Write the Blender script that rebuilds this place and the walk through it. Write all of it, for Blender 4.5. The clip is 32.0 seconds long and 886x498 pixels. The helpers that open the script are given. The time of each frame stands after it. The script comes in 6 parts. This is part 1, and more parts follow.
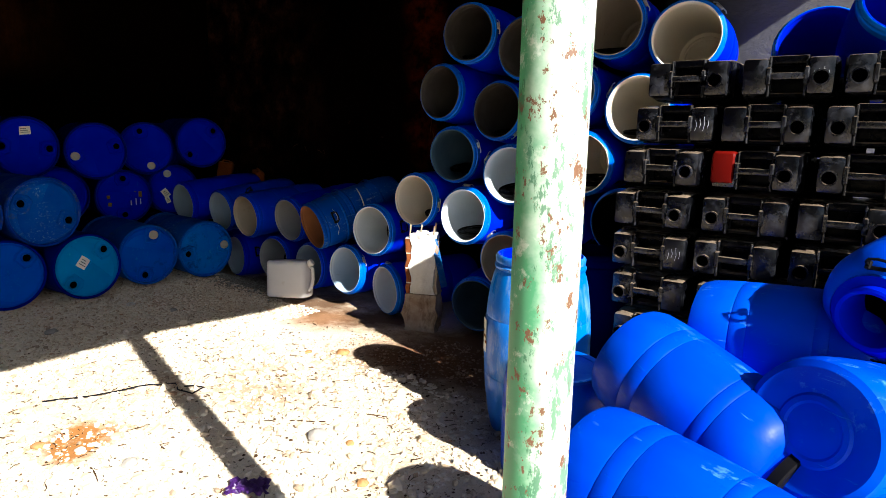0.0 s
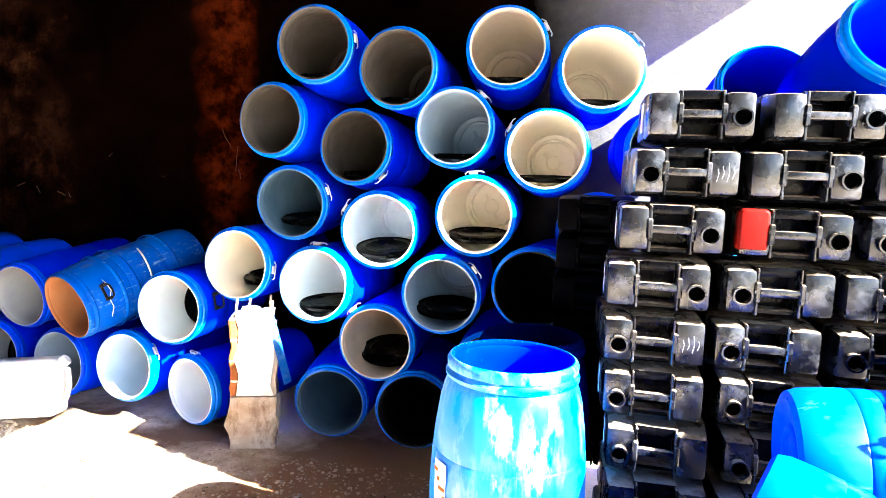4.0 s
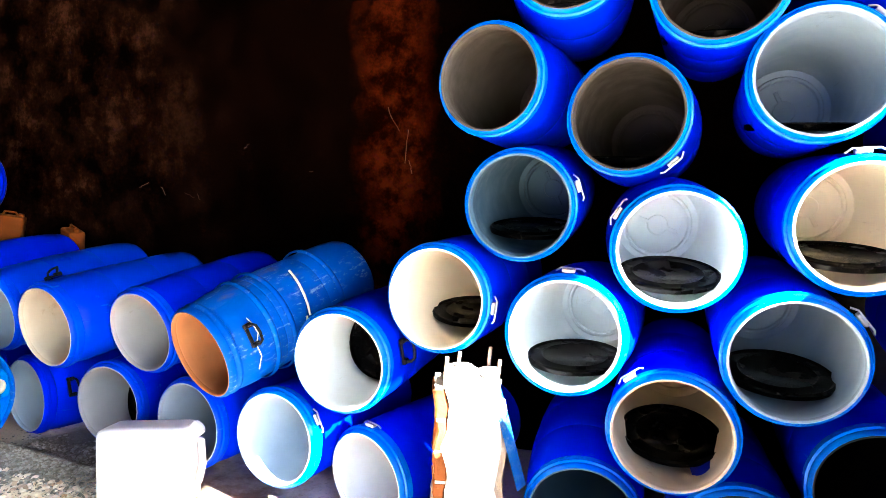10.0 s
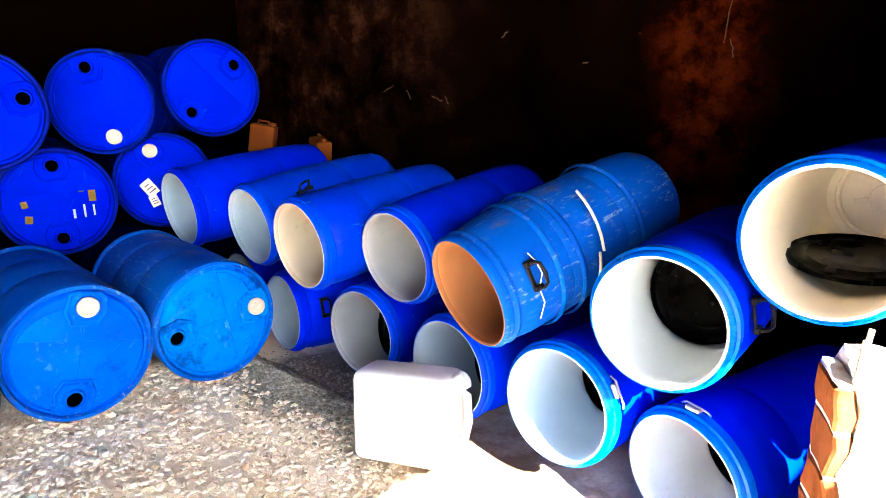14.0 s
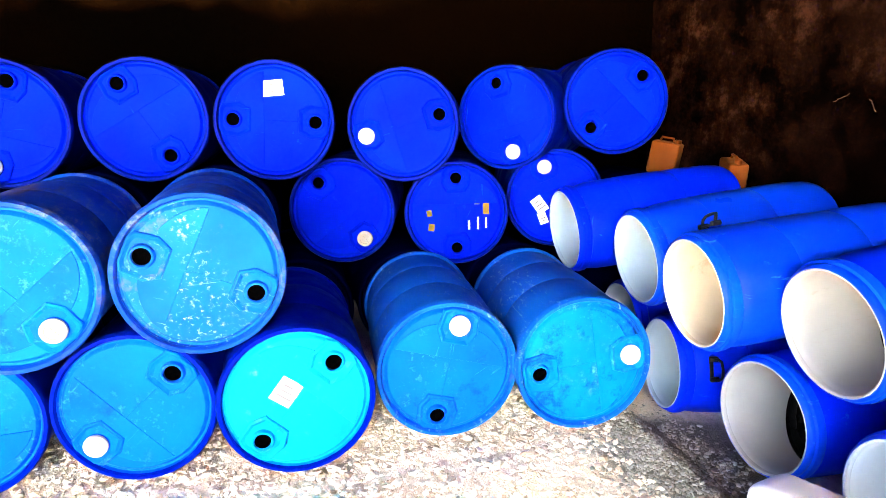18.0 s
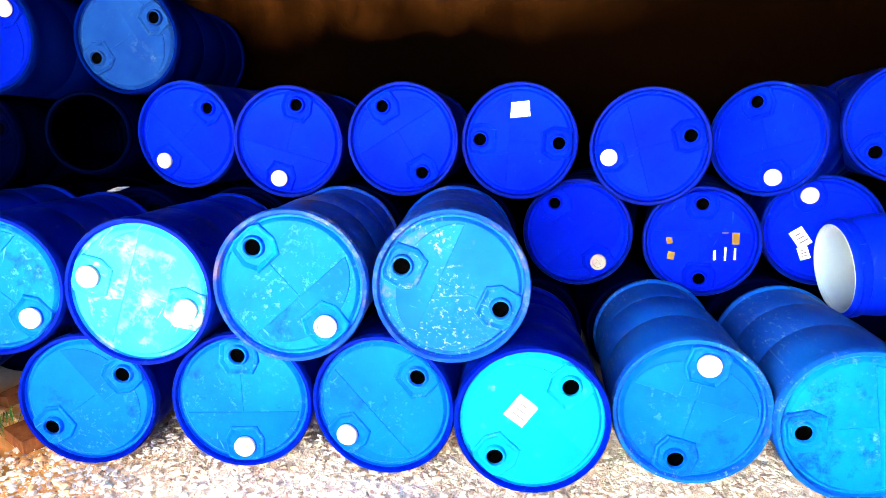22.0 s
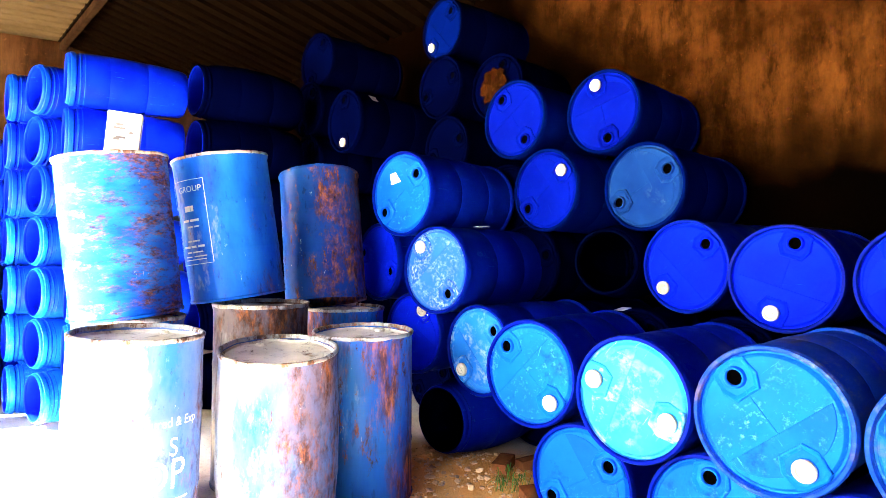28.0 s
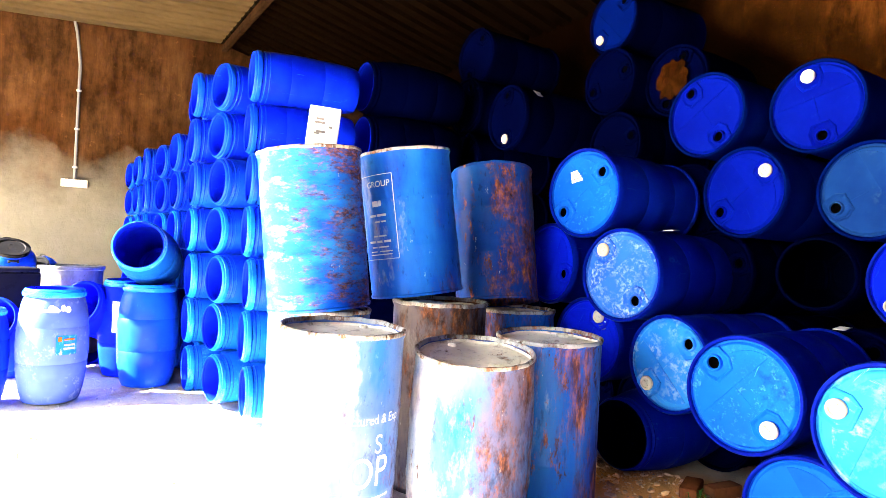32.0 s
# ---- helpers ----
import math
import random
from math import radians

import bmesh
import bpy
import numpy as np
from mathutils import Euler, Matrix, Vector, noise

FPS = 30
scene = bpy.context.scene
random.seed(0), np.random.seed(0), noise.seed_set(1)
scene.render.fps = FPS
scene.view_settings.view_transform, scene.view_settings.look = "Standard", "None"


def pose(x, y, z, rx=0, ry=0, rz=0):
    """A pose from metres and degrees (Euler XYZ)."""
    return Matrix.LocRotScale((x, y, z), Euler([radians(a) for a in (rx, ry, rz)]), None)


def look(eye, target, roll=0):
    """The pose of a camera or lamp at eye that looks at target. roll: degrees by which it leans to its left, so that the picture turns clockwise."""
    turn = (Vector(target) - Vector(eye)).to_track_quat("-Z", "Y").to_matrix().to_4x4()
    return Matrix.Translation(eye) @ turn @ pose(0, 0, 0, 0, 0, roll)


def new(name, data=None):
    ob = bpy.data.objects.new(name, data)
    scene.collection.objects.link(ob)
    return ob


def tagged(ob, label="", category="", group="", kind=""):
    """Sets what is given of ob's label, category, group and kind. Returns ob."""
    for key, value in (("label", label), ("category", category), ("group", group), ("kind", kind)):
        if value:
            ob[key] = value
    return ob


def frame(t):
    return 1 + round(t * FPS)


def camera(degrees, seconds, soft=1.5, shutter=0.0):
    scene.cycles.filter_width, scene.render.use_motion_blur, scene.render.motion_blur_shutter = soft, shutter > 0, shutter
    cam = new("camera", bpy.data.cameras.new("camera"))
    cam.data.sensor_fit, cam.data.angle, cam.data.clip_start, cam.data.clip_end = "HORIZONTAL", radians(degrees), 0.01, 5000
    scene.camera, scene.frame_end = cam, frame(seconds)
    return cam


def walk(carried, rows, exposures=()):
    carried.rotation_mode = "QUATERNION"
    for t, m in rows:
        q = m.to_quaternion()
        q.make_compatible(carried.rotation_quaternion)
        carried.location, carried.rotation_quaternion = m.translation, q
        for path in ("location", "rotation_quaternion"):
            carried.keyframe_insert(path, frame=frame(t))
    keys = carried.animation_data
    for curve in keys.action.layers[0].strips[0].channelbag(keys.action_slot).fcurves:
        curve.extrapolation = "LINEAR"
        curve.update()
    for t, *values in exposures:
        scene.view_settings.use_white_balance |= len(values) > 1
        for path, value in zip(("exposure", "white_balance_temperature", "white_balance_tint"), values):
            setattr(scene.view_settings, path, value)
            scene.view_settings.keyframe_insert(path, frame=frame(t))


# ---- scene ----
cam = camera(71.2, 32.0, soft=0.75)
METRES, EYE, TILT, LEAN, TURN = 5.75, 1.48, -10.3, -1.2, 36.0
ROWS = [
    (0.0, 0.0, 0.0, 0.0, 0.0, 0.0, -0.0),
    (0.5, -0.0269, 0.0232, 0.0022, -3.19, 0.6, 1.85),
    (1.0, -0.0503, 0.0391, 0.0029, -4.4, 2.74, 0.95),
    (1.5, -0.0599, 0.0745, 0.0063, -1.95, 4.8, 2.72),
    (2.0, -0.067, 0.1045, 0.0163, -4.6, 4.84, 1.1),
    (2.5, -0.0755, 0.1293, 0.0168, -8.99, 3.81, 0.07),
    (3.0, -0.0928, 0.1646, 0.0234, -19.16, 5.06, 3.41),
    (3.5, -0.0975, 0.1917, 0.035, -22.22, 3.13, 3.48),
    (5.5, -0.1037, 0.3054, 0.0606, -25.65, 4.33, 3.41),
    (6.0, -0.0974, 0.3295, 0.0651, -26.63, 5.96, 3.65),
    (6.5, -0.0938, 0.3486, 0.0665, -24.93, 5.08, 2.62),
    (7.0, -0.1037, 0.3644, 0.0713, -21.65, 4.86, 1.77),
    (7.5, -0.1196, 0.3809, 0.0709, -19.65, 4.06, 2.06),
    (8.0, -0.1317, 0.3913, 0.0722, -17.66, 2.84, 2.62),
    (8.5, -0.1357, 0.406, 0.074, -15.22, 3.98, 2.57),
    (9.0, -0.1311, 0.4348, 0.0756, -15.25, 4.4, 2.05),
    (9.5, -0.1316, 0.4588, 0.0779, -13.35, 2.71, 1.12),
    (10.0, -0.146, 0.4866, 0.083, -14.2, 3.24, 2.38),
    (10.5, -0.1637, 0.5126, 0.0837, -14.33, 1.23, 2.35),
    (11.0, -0.1674, 0.5337, 0.0854, -9.05, -1.14, 3.01),
    (11.5, -0.1609, 0.5504, 0.0892, -5.91, -1.04, 2.65),
    (12.0, -0.1596, 0.5584, 0.0887, -5.4, -1.8, 2.23),
    (12.5, -0.1641, 0.5687, 0.0874, -3.14, -1.68, 1.39),
    (13.0, -0.177, 0.5857, 0.09, -1.68, -1.34, 1.64),
    (13.5, -0.1872, 0.6039, 0.0914, 2.09, -3.96, 1.22),
    (15.5, -0.2124, 0.6568, 0.1003, 15.9, -2.06, -1.52),
    (16.0, -0.225, 0.6628, 0.1, 23.69, -2.66, -3.22),
    (16.5, -0.2279, 0.6738, 0.1022, 29.26, -2.03, -2.07),
    (17.0, -0.2271, 0.685, 0.106, 33.22, -2.26, -3.09),
    (17.5, -0.2265, 0.6912, 0.1051, 37.25, -3.8, -3.75),
    (18.0, -0.2238, 0.6944, 0.1059, 40.06, -4.15, -4.29),
    (18.5, -0.2253, 0.695, 0.1066, 42.01, -4.36, -4.39),
    (19.0, -0.231, 0.6906, 0.1054, 43.76, -3.78, -4.53),
    (19.5, -0.2343, 0.6891, 0.1062, 46.16, -4.0, -5.0),
    (20.0, -0.2365, 0.6896, 0.1065, 47.66, -4.38, -5.37),
    (20.5, -0.2396, 0.6875, 0.1062, 50.59, -4.53, -5.89),
    (21.0, -0.2413, 0.6839, 0.1049, 54.48, -5.03, -6.15),
    (21.5, -0.2432, 0.6805, 0.1046, 56.71, -5.22, -6.67),
    (22.0, -0.2444, 0.6769, 0.1056, 59.06, -4.37, -6.98),
    (22.5, -0.2437, 0.6756, 0.1054, 62.61, -3.27, -6.5),
    (23.0, -0.2419, 0.6761, 0.1059, 65.18, -3.91, -6.75),
    (23.5, -0.236, 0.6749, 0.1053, 67.92, -4.55, -6.68),
    (24.0, -0.2358, 0.6706, 0.1038, 74.11, -6.36, -7.97),
    (24.5, -0.2346, 0.6657, 0.1038, 79.29, -5.06, -9.33),
    (25.0, -0.2344, 0.6624, 0.1049, 80.52, -4.38, -9.8),
    (25.5, -0.233, 0.6583, 0.1066, 83.84, -3.45, -9.92),
    (26.0, -0.2259, 0.6593, 0.1057, 90.31, -5.66, -9.4),
    (26.5, -0.2162, 0.6583, 0.1073, 93.97, -3.89, -9.71),
    (28.5, -0.176, 0.6658, 0.1156, 104.24, -0.29, -11.15),
    (29.0, -0.1756, 0.6653, 0.1158, 104.56, -0.05, -11.11),
    (29.5, -0.1761, 0.665, 0.1144, 107.34, -1.18, -11.49),
    (30.0, -0.1767, 0.6616, 0.114, 109.79, -2.57, -12.02),
    (30.5, -0.1788, 0.6428, 0.1113, 108.3, -2.33, -12.36),
    (31.0, -0.1746, 0.6188, 0.1062, 109.11, -2.08, -11.71),
    (31.5, -0.1733, 0.6023, 0.1034, 111.51, -2.73, -12.73),
    (32.0, -0.1824, 0.5815, 0.0993, 113.12, -2.92, -12.93),
]
walk(cam, [(t, pose(0, 0, EYE, TILT, LEAN, TURN) @ pose(METRES * x, METRES * y, METRES * z, 90 + pitch, roll, yaw)) for t, x, y, z, yaw, pitch, roll in ROWS],
     exposures=[(0.0, 1.5, 6050, 10), (1.0, 2.4, 6050, 10), (1.5, 3.15, 6050, 10), (2.0, 4.55, 6050, 10), (3.0, 4.85, 6050, 10), (6.0, 4.95, 6050, 10), (8.0, 4.95, 6050, 10), (10.0, 5.2, 6050, 10), (13.0, 5.02, 6100, 10), (16.0, 6.05, 6500, 10), (19.0, 6.3, 6500, 10), (26.0, 6.2, 6500, 10), (29.0, 5.98, 6850, 10), (32.0, 5.68, 6850, 10)])

# ---- daylight ----
SUN_EL, SUN_DIR = 33.0, Vector((0.96, -0.28, 0)).normalized()
world = bpy.data.worlds.new("sky")
scene.world = world
world.use_nodes = True
wn = world.node_tree.nodes
sky = wn.new("ShaderNodeTexSky")
sky.sky_type, sky.sun_disc = "NISHITA", False
sky.sun_elevation = radians(SUN_EL)
sky.sun_rotation = math.atan2(SUN_DIR.x, SUN_DIR.y)
wn["Background"].inputs["Strength"].default_value = 0.05
world.node_tree.links.new(sky.outputs[0], wn["Background"].inputs["Color"])
sun = new("sun", bpy.data.lights.new("sun", "SUN"))
sun.data.energy, sun.data.angle, sun.data.color = 5.0, radians(0.55), (1.0, 0.93, 0.82)
up_to_sun = (SUN_DIR * math.cos(radians(SUN_EL)) + Vector((0, 0, math.sin(radians(SUN_EL)))))
sun.matrix_world = look(up_to_sun * 20, (0, 0, 0))

# ---- materials ----
def nodes(name):
    m = bpy.data.materials.new(name)
    m.use_nodes = True
    t = m.node_tree
    return m, t, t.nodes["Principled BSDF"]


def link(t, a, b):
    t.links.new(a, b)


def noise_tex(t, scale, detail=4.0, rough=0.6, vec=None):
    n = t.nodes.new("ShaderNodeTexNoise")
    n.inputs["Scale"].default_value, n.inputs["Detail"].default_value, n.inputs["Roughness"].default_value = scale, detail, rough
    if vec is not None:
        link(t, vec, n.inputs["Vector"])
    return n.outputs["Fac"]


def ramp(t, fac, stops):
    r = t.nodes.new("ShaderNodeValToRGB")
    e = r.color_ramp.elements
    while len(e) < len(stops):
        e.new(0.5)
    for k, (p, c) in zip(e, stops):
        k.position = p
        k.color = (*c, 1) if len(c) == 3 else c
    link(t, fac, r.inputs["Fac"])
    return r.outputs["Color"]


def mixc(t, fac, a, b, mode="MIX"):
    n = t.nodes.new("ShaderNodeMix")
    n.data_type, n.blend_type = "RGBA", mode
    for v, i in ((fac, 0), (a, 6), (b, 7)):
        if isinstance(v, (int, float)):
            n.inputs[i].default_value = v
        elif isinstance(v, tuple):
            n.inputs[i].default_value = (*v, 1)
        else:
            link(t, v, n.inputs[i])
    return n.outputs[2]


def maths(t, op, a, b=0.0):
    n = t.nodes.new("ShaderNodeMath")
    n.operation = op
    for v, i in ((a, 0), (b, 1)):
        if isinstance(v, (int, float)):
            n.inputs[i].default_value = v
        else:
            link(t, v, n.inputs[i])
    return n.outputs[0]


def coords(t, kind="Object", scale=(1, 1, 1), shift=True):
    c = t.nodes.new("ShaderNodeTexCoord")
    mp = t.nodes.new("ShaderNodeMapping")
    mp.inputs["Scale"].default_value = scale
    link(t, c.outputs[kind], mp.inputs["Vector"])
    if shift:
        info = t.nodes.new("ShaderNodeObjectInfo")
        cm = t.nodes.new("ShaderNodeCombineXYZ")
        k = maths(t, "MULTIPLY", info.outputs["Random"], 37.0)
        for i in range(3):
            link(t, k, cm.inputs[i])
        link(t, cm.outputs[0], mp.inputs["Location"])
    return mp.outputs[0]


def bump(t, b, height, strength, dist):
    n = t.nodes.new("ShaderNodeBump")
    n.inputs["Strength"].default_value, n.inputs["Distance"].default_value = strength, dist
    link(t, height, n.inputs["Height"])
    link(t, n.outputs[0], b.inputs["Normal"])


def plastic(name, dark, light, worn, wear=0.6, rough=0.38, streak=(1, 1, 1), dirt=None, dirt_at=0.66, gloss=0.05, fleck=16):
    """Moulded plastic: cloudy colour, scuffs, and dried dirt."""
    m, t, b = nodes(name)
    v = coords(t, scale=streak)
    info = t.nodes.new("ShaderNodeObjectInfo")
    base = mixc(t, ramp(t, noise_tex(t, 2.2, 3, 0.55, v), [(0.3, (0, 0, 0)), (0.7, (1, 1, 1))]), dark, light)
    base = mixc(t, maths(t, "MULTIPLY", info.outputs["Random"], 0.35), base, dark)
    scuff = ramp(t, noise_tex(t, fleck, 9, 0.72, v), [(wear, (0, 0, 0)), (wear + 0.13, (1, 1, 1))])
    patch = ramp(t, noise_tex(t, 3.1, 4, 0.6, v), [(0.45, (0, 0, 0)), (0.7, (1, 1, 1))])
    base = mixc(t, maths(t, "MULTIPLY", maths(t, "MULTIPLY", scuff, patch), 0.75), base, worn)
    score = ramp(t, noise_tex(t, 1.0, 6, 0.7, coords(t, scale=(5, 70, 5))), [(0.63, (0, 0, 0)), (0.68, (1, 1, 1))])
    score = maths(t, "MULTIPLY", score, ramp(t, noise_tex(t, 5, 3, 0.6, v), [(0.48, (0, 0, 0)), (0.62, (1, 1, 1))]))
    base = mixc(t, maths(t, "MULTIPLY", score, 0.4), base, worn)
    if dirt:
        d = ramp(t, noise_tex(t, 4.5, 8, 0.7, v), [(dirt_at, (0, 0, 0)), (dirt_at + 0.1, (1, 1, 1))])
        base = mixc(t, maths(t, "MULTIPLY", d, 0.7), base, dirt)
    link(t, base, b.inputs["Base Color"])
    r = ramp(t, noise_tex(t, 9, 5, 0.6, v), [(0.3, (rough - 0.1,) * 3), (0.75, (rough + 0.22,) * 3)])
    link(t, r, b.inputs["Roughness"])
    b.inputs["Specular IOR Level"].default_value = gloss
    bump(t, b, noise_tex(t, 60, 3, 0.5, v), 0.12, 0.004)
    return m


BLUE = plastic("blue_plastic", (0.0002, 0.006, 0.46), (0.0004, 0.018, 0.64), (0.02, 0.15, 0.6), 0.62, 0.42, gloss=0.012)
MIDBLUE = plastic("mid_blue_plastic", (0.0003, 0.020, 0.50), (0.0008, 0.055, 0.66), (0.05, 0.24, 0.62), 0.6, 0.36, gloss=0.05)
# Drum sides turned from the light: their shade is in this darker blue.
DIM_BODY = plastic("shade_side_blue_plastic", (0.0001, 0.003, 0.14), (0.0002, 0.009, 0.25), (0.012, 0.07, 0.30), 0.58, 0.36, gloss=0.01)
# Head colour darkened to carry the shade high in the stack.
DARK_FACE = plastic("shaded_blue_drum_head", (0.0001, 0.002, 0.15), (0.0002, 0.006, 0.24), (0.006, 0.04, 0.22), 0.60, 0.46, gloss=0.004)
# Deeper blue at the back, lighter AZURE in front: the light's falloff put into colour.
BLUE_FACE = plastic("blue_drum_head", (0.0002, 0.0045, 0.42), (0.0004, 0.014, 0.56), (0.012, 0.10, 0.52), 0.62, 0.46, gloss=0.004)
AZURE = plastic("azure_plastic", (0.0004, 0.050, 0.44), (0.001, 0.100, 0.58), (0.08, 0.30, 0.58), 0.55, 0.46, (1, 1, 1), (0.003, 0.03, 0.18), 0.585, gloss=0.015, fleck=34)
BLUE_STAIN = plastic("grime_blotched_azure_plastic", (0.0004, 0.085, 0.48), (0.001, 0.16, 0.58), (0.10, 0.32, 0.56), 0.55, 0.46, (1, 1, 1), (0.002, 0.016, 0.10), 0.52, gloss=0.015, fleck=30)
# Light blue and pale streaks paint the sun's glare onto the tall drum.
AZURE_SUNLIT = plastic("sunlit_streaked_azure_plastic", (0.0006, 0.09, 0.54), (0.006, 0.25, 0.76), (0.44, 0.58, 0.72), 0.46, 0.34, (1, 1, 0.35), (0.34, 0.46, 0.60), 0.60, gloss=0.22)
# Lightened blue that carries the sun on the heap and keg.
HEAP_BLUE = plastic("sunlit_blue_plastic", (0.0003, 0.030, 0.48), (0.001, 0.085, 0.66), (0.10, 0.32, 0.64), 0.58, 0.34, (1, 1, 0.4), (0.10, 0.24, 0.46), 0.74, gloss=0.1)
# Darker blues put the shade into drums deep and high in the stack.
DIM_BLUE = plastic("half_shade_blue_plastic", (0.0001, 0.002, 0.05), (0.0001, 0.0045, 0.09), (0.003, 0.02, 0.12), 0.64, 0.5, gloss=0.0)
SHADE_BLUE = plastic("shade_dark_blue_plastic", (0.0001, 0.0003, 0.007), (0.0001, 0.0008, 0.018), (0.001, 0.005, 0.03), 0.64, 0.5, gloss=0.0)
GREY_BLUE = plastic("grey_blue_worn_plastic", (0.001, 0.013, 0.10), (0.005, 0.036, 0.17), (0.05, 0.10, 0.19), 0.54, 0.6, gloss=0.01)
CYAN = plastic("sun_faded_cyan_plastic", (0.0008, 0.17, 0.50), (0.002, 0.25, 0.60), (0.16, 0.42, 0.64), 0.6, 0.46, gloss=0.01)
BLUE_WORN = plastic("scuffed_blue_plastic", (0.0008, 0.042, 0.30), (0.002, 0.088, 0.42), (0.34, 0.46, 0.54), 0.55, 0.5, (1, 1, 0.4), (0.09, 0.085, 0.085), 0.6, gloss=0.03, fleck=48)
PURPLE = plastic("faded_purple_blue_plastic", (0.013, 0.03, 0.21), (0.045, 0.085, 0.32), (0.18, 0.22, 0.38), 0.52, 0.55, gloss=0.02)
GRIMY = plastic("grimy_blue_plastic", (0.0006, 0.020, 0.21), (0.002, 0.048, 0.36), (0.13, 0.16, 0.20), 0.50, 0.5, (1, 1, 0.5), (0.085, 0.062, 0.042), 0.56, gloss=0.03, fleck=26)
BLUE_PALE = plastic("chalky_pale_blue_plastic", (0.002, 0.10, 0.46), (0.02, 0.19, 0.52), (0.40, 0.48, 0.54), 0.49, 0.6, gloss=0.01, fleck=22)
BLUE_CHALK = plastic("white_chalked_blue_plastic", (0.003, 0.15, 0.46), (0.025, 0.26, 0.54), (0.46, 0.56, 0.58), 0.50, 0.6, gloss=0.01, fleck=7)
BLUE_SPECK = plastic("speckled_blue_plastic", (0.006, 0.06, 0.40), (0.02, 0.13, 0.52), (0.5, 0.6, 0.68), 0.49, 0.6, gloss=0.02, fleck=42)
BLUE_RING = plastic("bright_blue_ring", (0.0005, 0.08, 0.58), (0.0015, 0.165, 0.72), (0.10, 0.40, 0.70), 0.60, 0.26, gloss=0.14)
WHITE_IN = plastic("white_drum_lining", (0.62, 0.69, 0.75), (0.74, 0.80, 0.85), (0.46, 0.42, 0.36), 0.64, 0.4, (1, 1, 0.5), (0.34, 0.24, 0.15), 0.74)
CREAM_IN = plastic("cream_drum_lining", (0.72, 0.66, 0.56), (0.81, 0.76, 0.67), (0.46, 0.36, 0.26), 0.62, 0.42, (1, 1, 0.5), (0.34, 0.22, 0.12), 0.72)
TEAL_IN = plastic("grey_teal_lining", (0.05, 0.13, 0.17), (0.09, 0.19, 0.23), (0.05, 0.055, 0.06), 0.6, 0.42)
TAN_IN = plastic("stained_tan_lining", (0.40, 0.35, 0.28), (0.54, 0.48, 0.40), (0.2, 0.12, 0.06), 0.58, 0.45)
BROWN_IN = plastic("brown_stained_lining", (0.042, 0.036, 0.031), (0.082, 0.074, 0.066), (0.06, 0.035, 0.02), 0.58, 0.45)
SKY_IN = plastic("pale_blue_drum_lining", (0.40, 0.52, 0.66), (0.52, 0.63, 0.75), (0.40, 0.38, 0.36), 0.64, 0.4)
SLATE_IN = plastic("slate_grey_lining", (0.055, 0.105, 0.155), (0.09, 0.155, 0.215), (0.05, 0.055, 0.06), 0.6, 0.42)
# Lining darkened to paint the shade inside low drums of the stack.
SHADE_IN = plastic("shade_dark_lining", (0.008, 0.008, 0.010), (0.016, 0.016, 0.02), (0.03, 0.03, 0.03), 0.62, 0.5)
PALE_IN = plastic("pale_grey_lining", (0.25, 0.26, 0.28), (0.36, 0.37, 0.39), (0.2, 0.17, 0.13), 0.62, 0.42, (1, 1, 0.5), (0.25, 0.18, 0.11), 0.72)
GREY_IN = plastic("bluish_grey_lining", (0.26, 0.35, 0.45), (0.36, 0.46, 0.56), (0.16, 0.18, 0.2), 0.6, 0.42)
ORANGE_IN = plastic("orange_stained_lining", (0.20, 0.08, 0.032), (0.31, 0.14, 0.065), (0.12, 0.045, 0.018), 0.58, 0.45)
LID = plastic("glossy_black_lid", (0.0005, 0.0005, 0.0006), (0.0012, 0.0011, 0.0011), (0.004, 0.003, 0.002), 0.68, 0.2, gloss=0.03)
# Blacker can plastic with the shade of the back rows in its colour.
SHADE_BLACK = plastic("shade_black_plastic", (0.0005, 0.0005, 0.0008), (0.0014, 0.0014, 0.002), (0.006, 0.006, 0.007), 0.66, 0.4, gloss=0.01)
# Near-black lining paints the unlit hollow of empty drums.
HOLLOW_BLACK = plastic("hollow_black_plastic", (0.0001, 0.0006, 0.006), (0.0002, 0.0012, 0.014), (0.001, 0.006, 0.03), 0.7, 0.6, gloss=0.0)
BLACK = plastic("black_plastic", (0.004, 0.004, 0.005), (0.009, 0.009, 0.011), (0.06, 0.06, 0.06), 0.64, 0.3)
# Discs in this black stand in for the darkness of open holes.
HOLE = plastic("black_hole_disc", (0.0002, 0.0002, 0.0003), (0.0004, 0.0004, 0.0005), (0.001, 0.001, 0.001), 0.9, 0.9, gloss=0.0)
CAPW = plastic("white_plastic_cap", (0.40, 0.37, 0.30), (0.54, 0.51, 0.44), (0.16, 0.12, 0.08), 0.55, 0.5)
CAN_WHITE = plastic("milky_white_plastic", (0.64, 0.66, 0.68), (0.76, 0.77, 0.79), (0.5, 0.46, 0.4), 0.62, 0.42)
RED = plastic("red_plastic", (0.07, 0.0015, 0.0008), (0.11, 0.003, 0.0015), (0.2, 0.06, 0.04), 0.62, 0.4)
ORANGE = plastic("orange_plastic", (0.11, 0.026, 0.004), (0.17, 0.045, 0.007), (0.12, 0.04, 0.015), 0.6, 0.5)
PAPER = plastic("paper_label", (0.68, 0.66, 0.6), (0.78, 0.77, 0.72), (0.5, 0.46, 0.38), 0.6, 0.8)
YELLOW = plastic("yellow_label", (0.12, 0.08, 0.012), (0.20, 0.13, 0.02), (0.3, 0.3, 0.2), 0.55, 0.7)
INK = plastic("grey_print", (0.10, 0.10, 0.11), (0.16, 0.16, 0.17), (0.3, 0.3, 0.3), 0.7, 0.7)
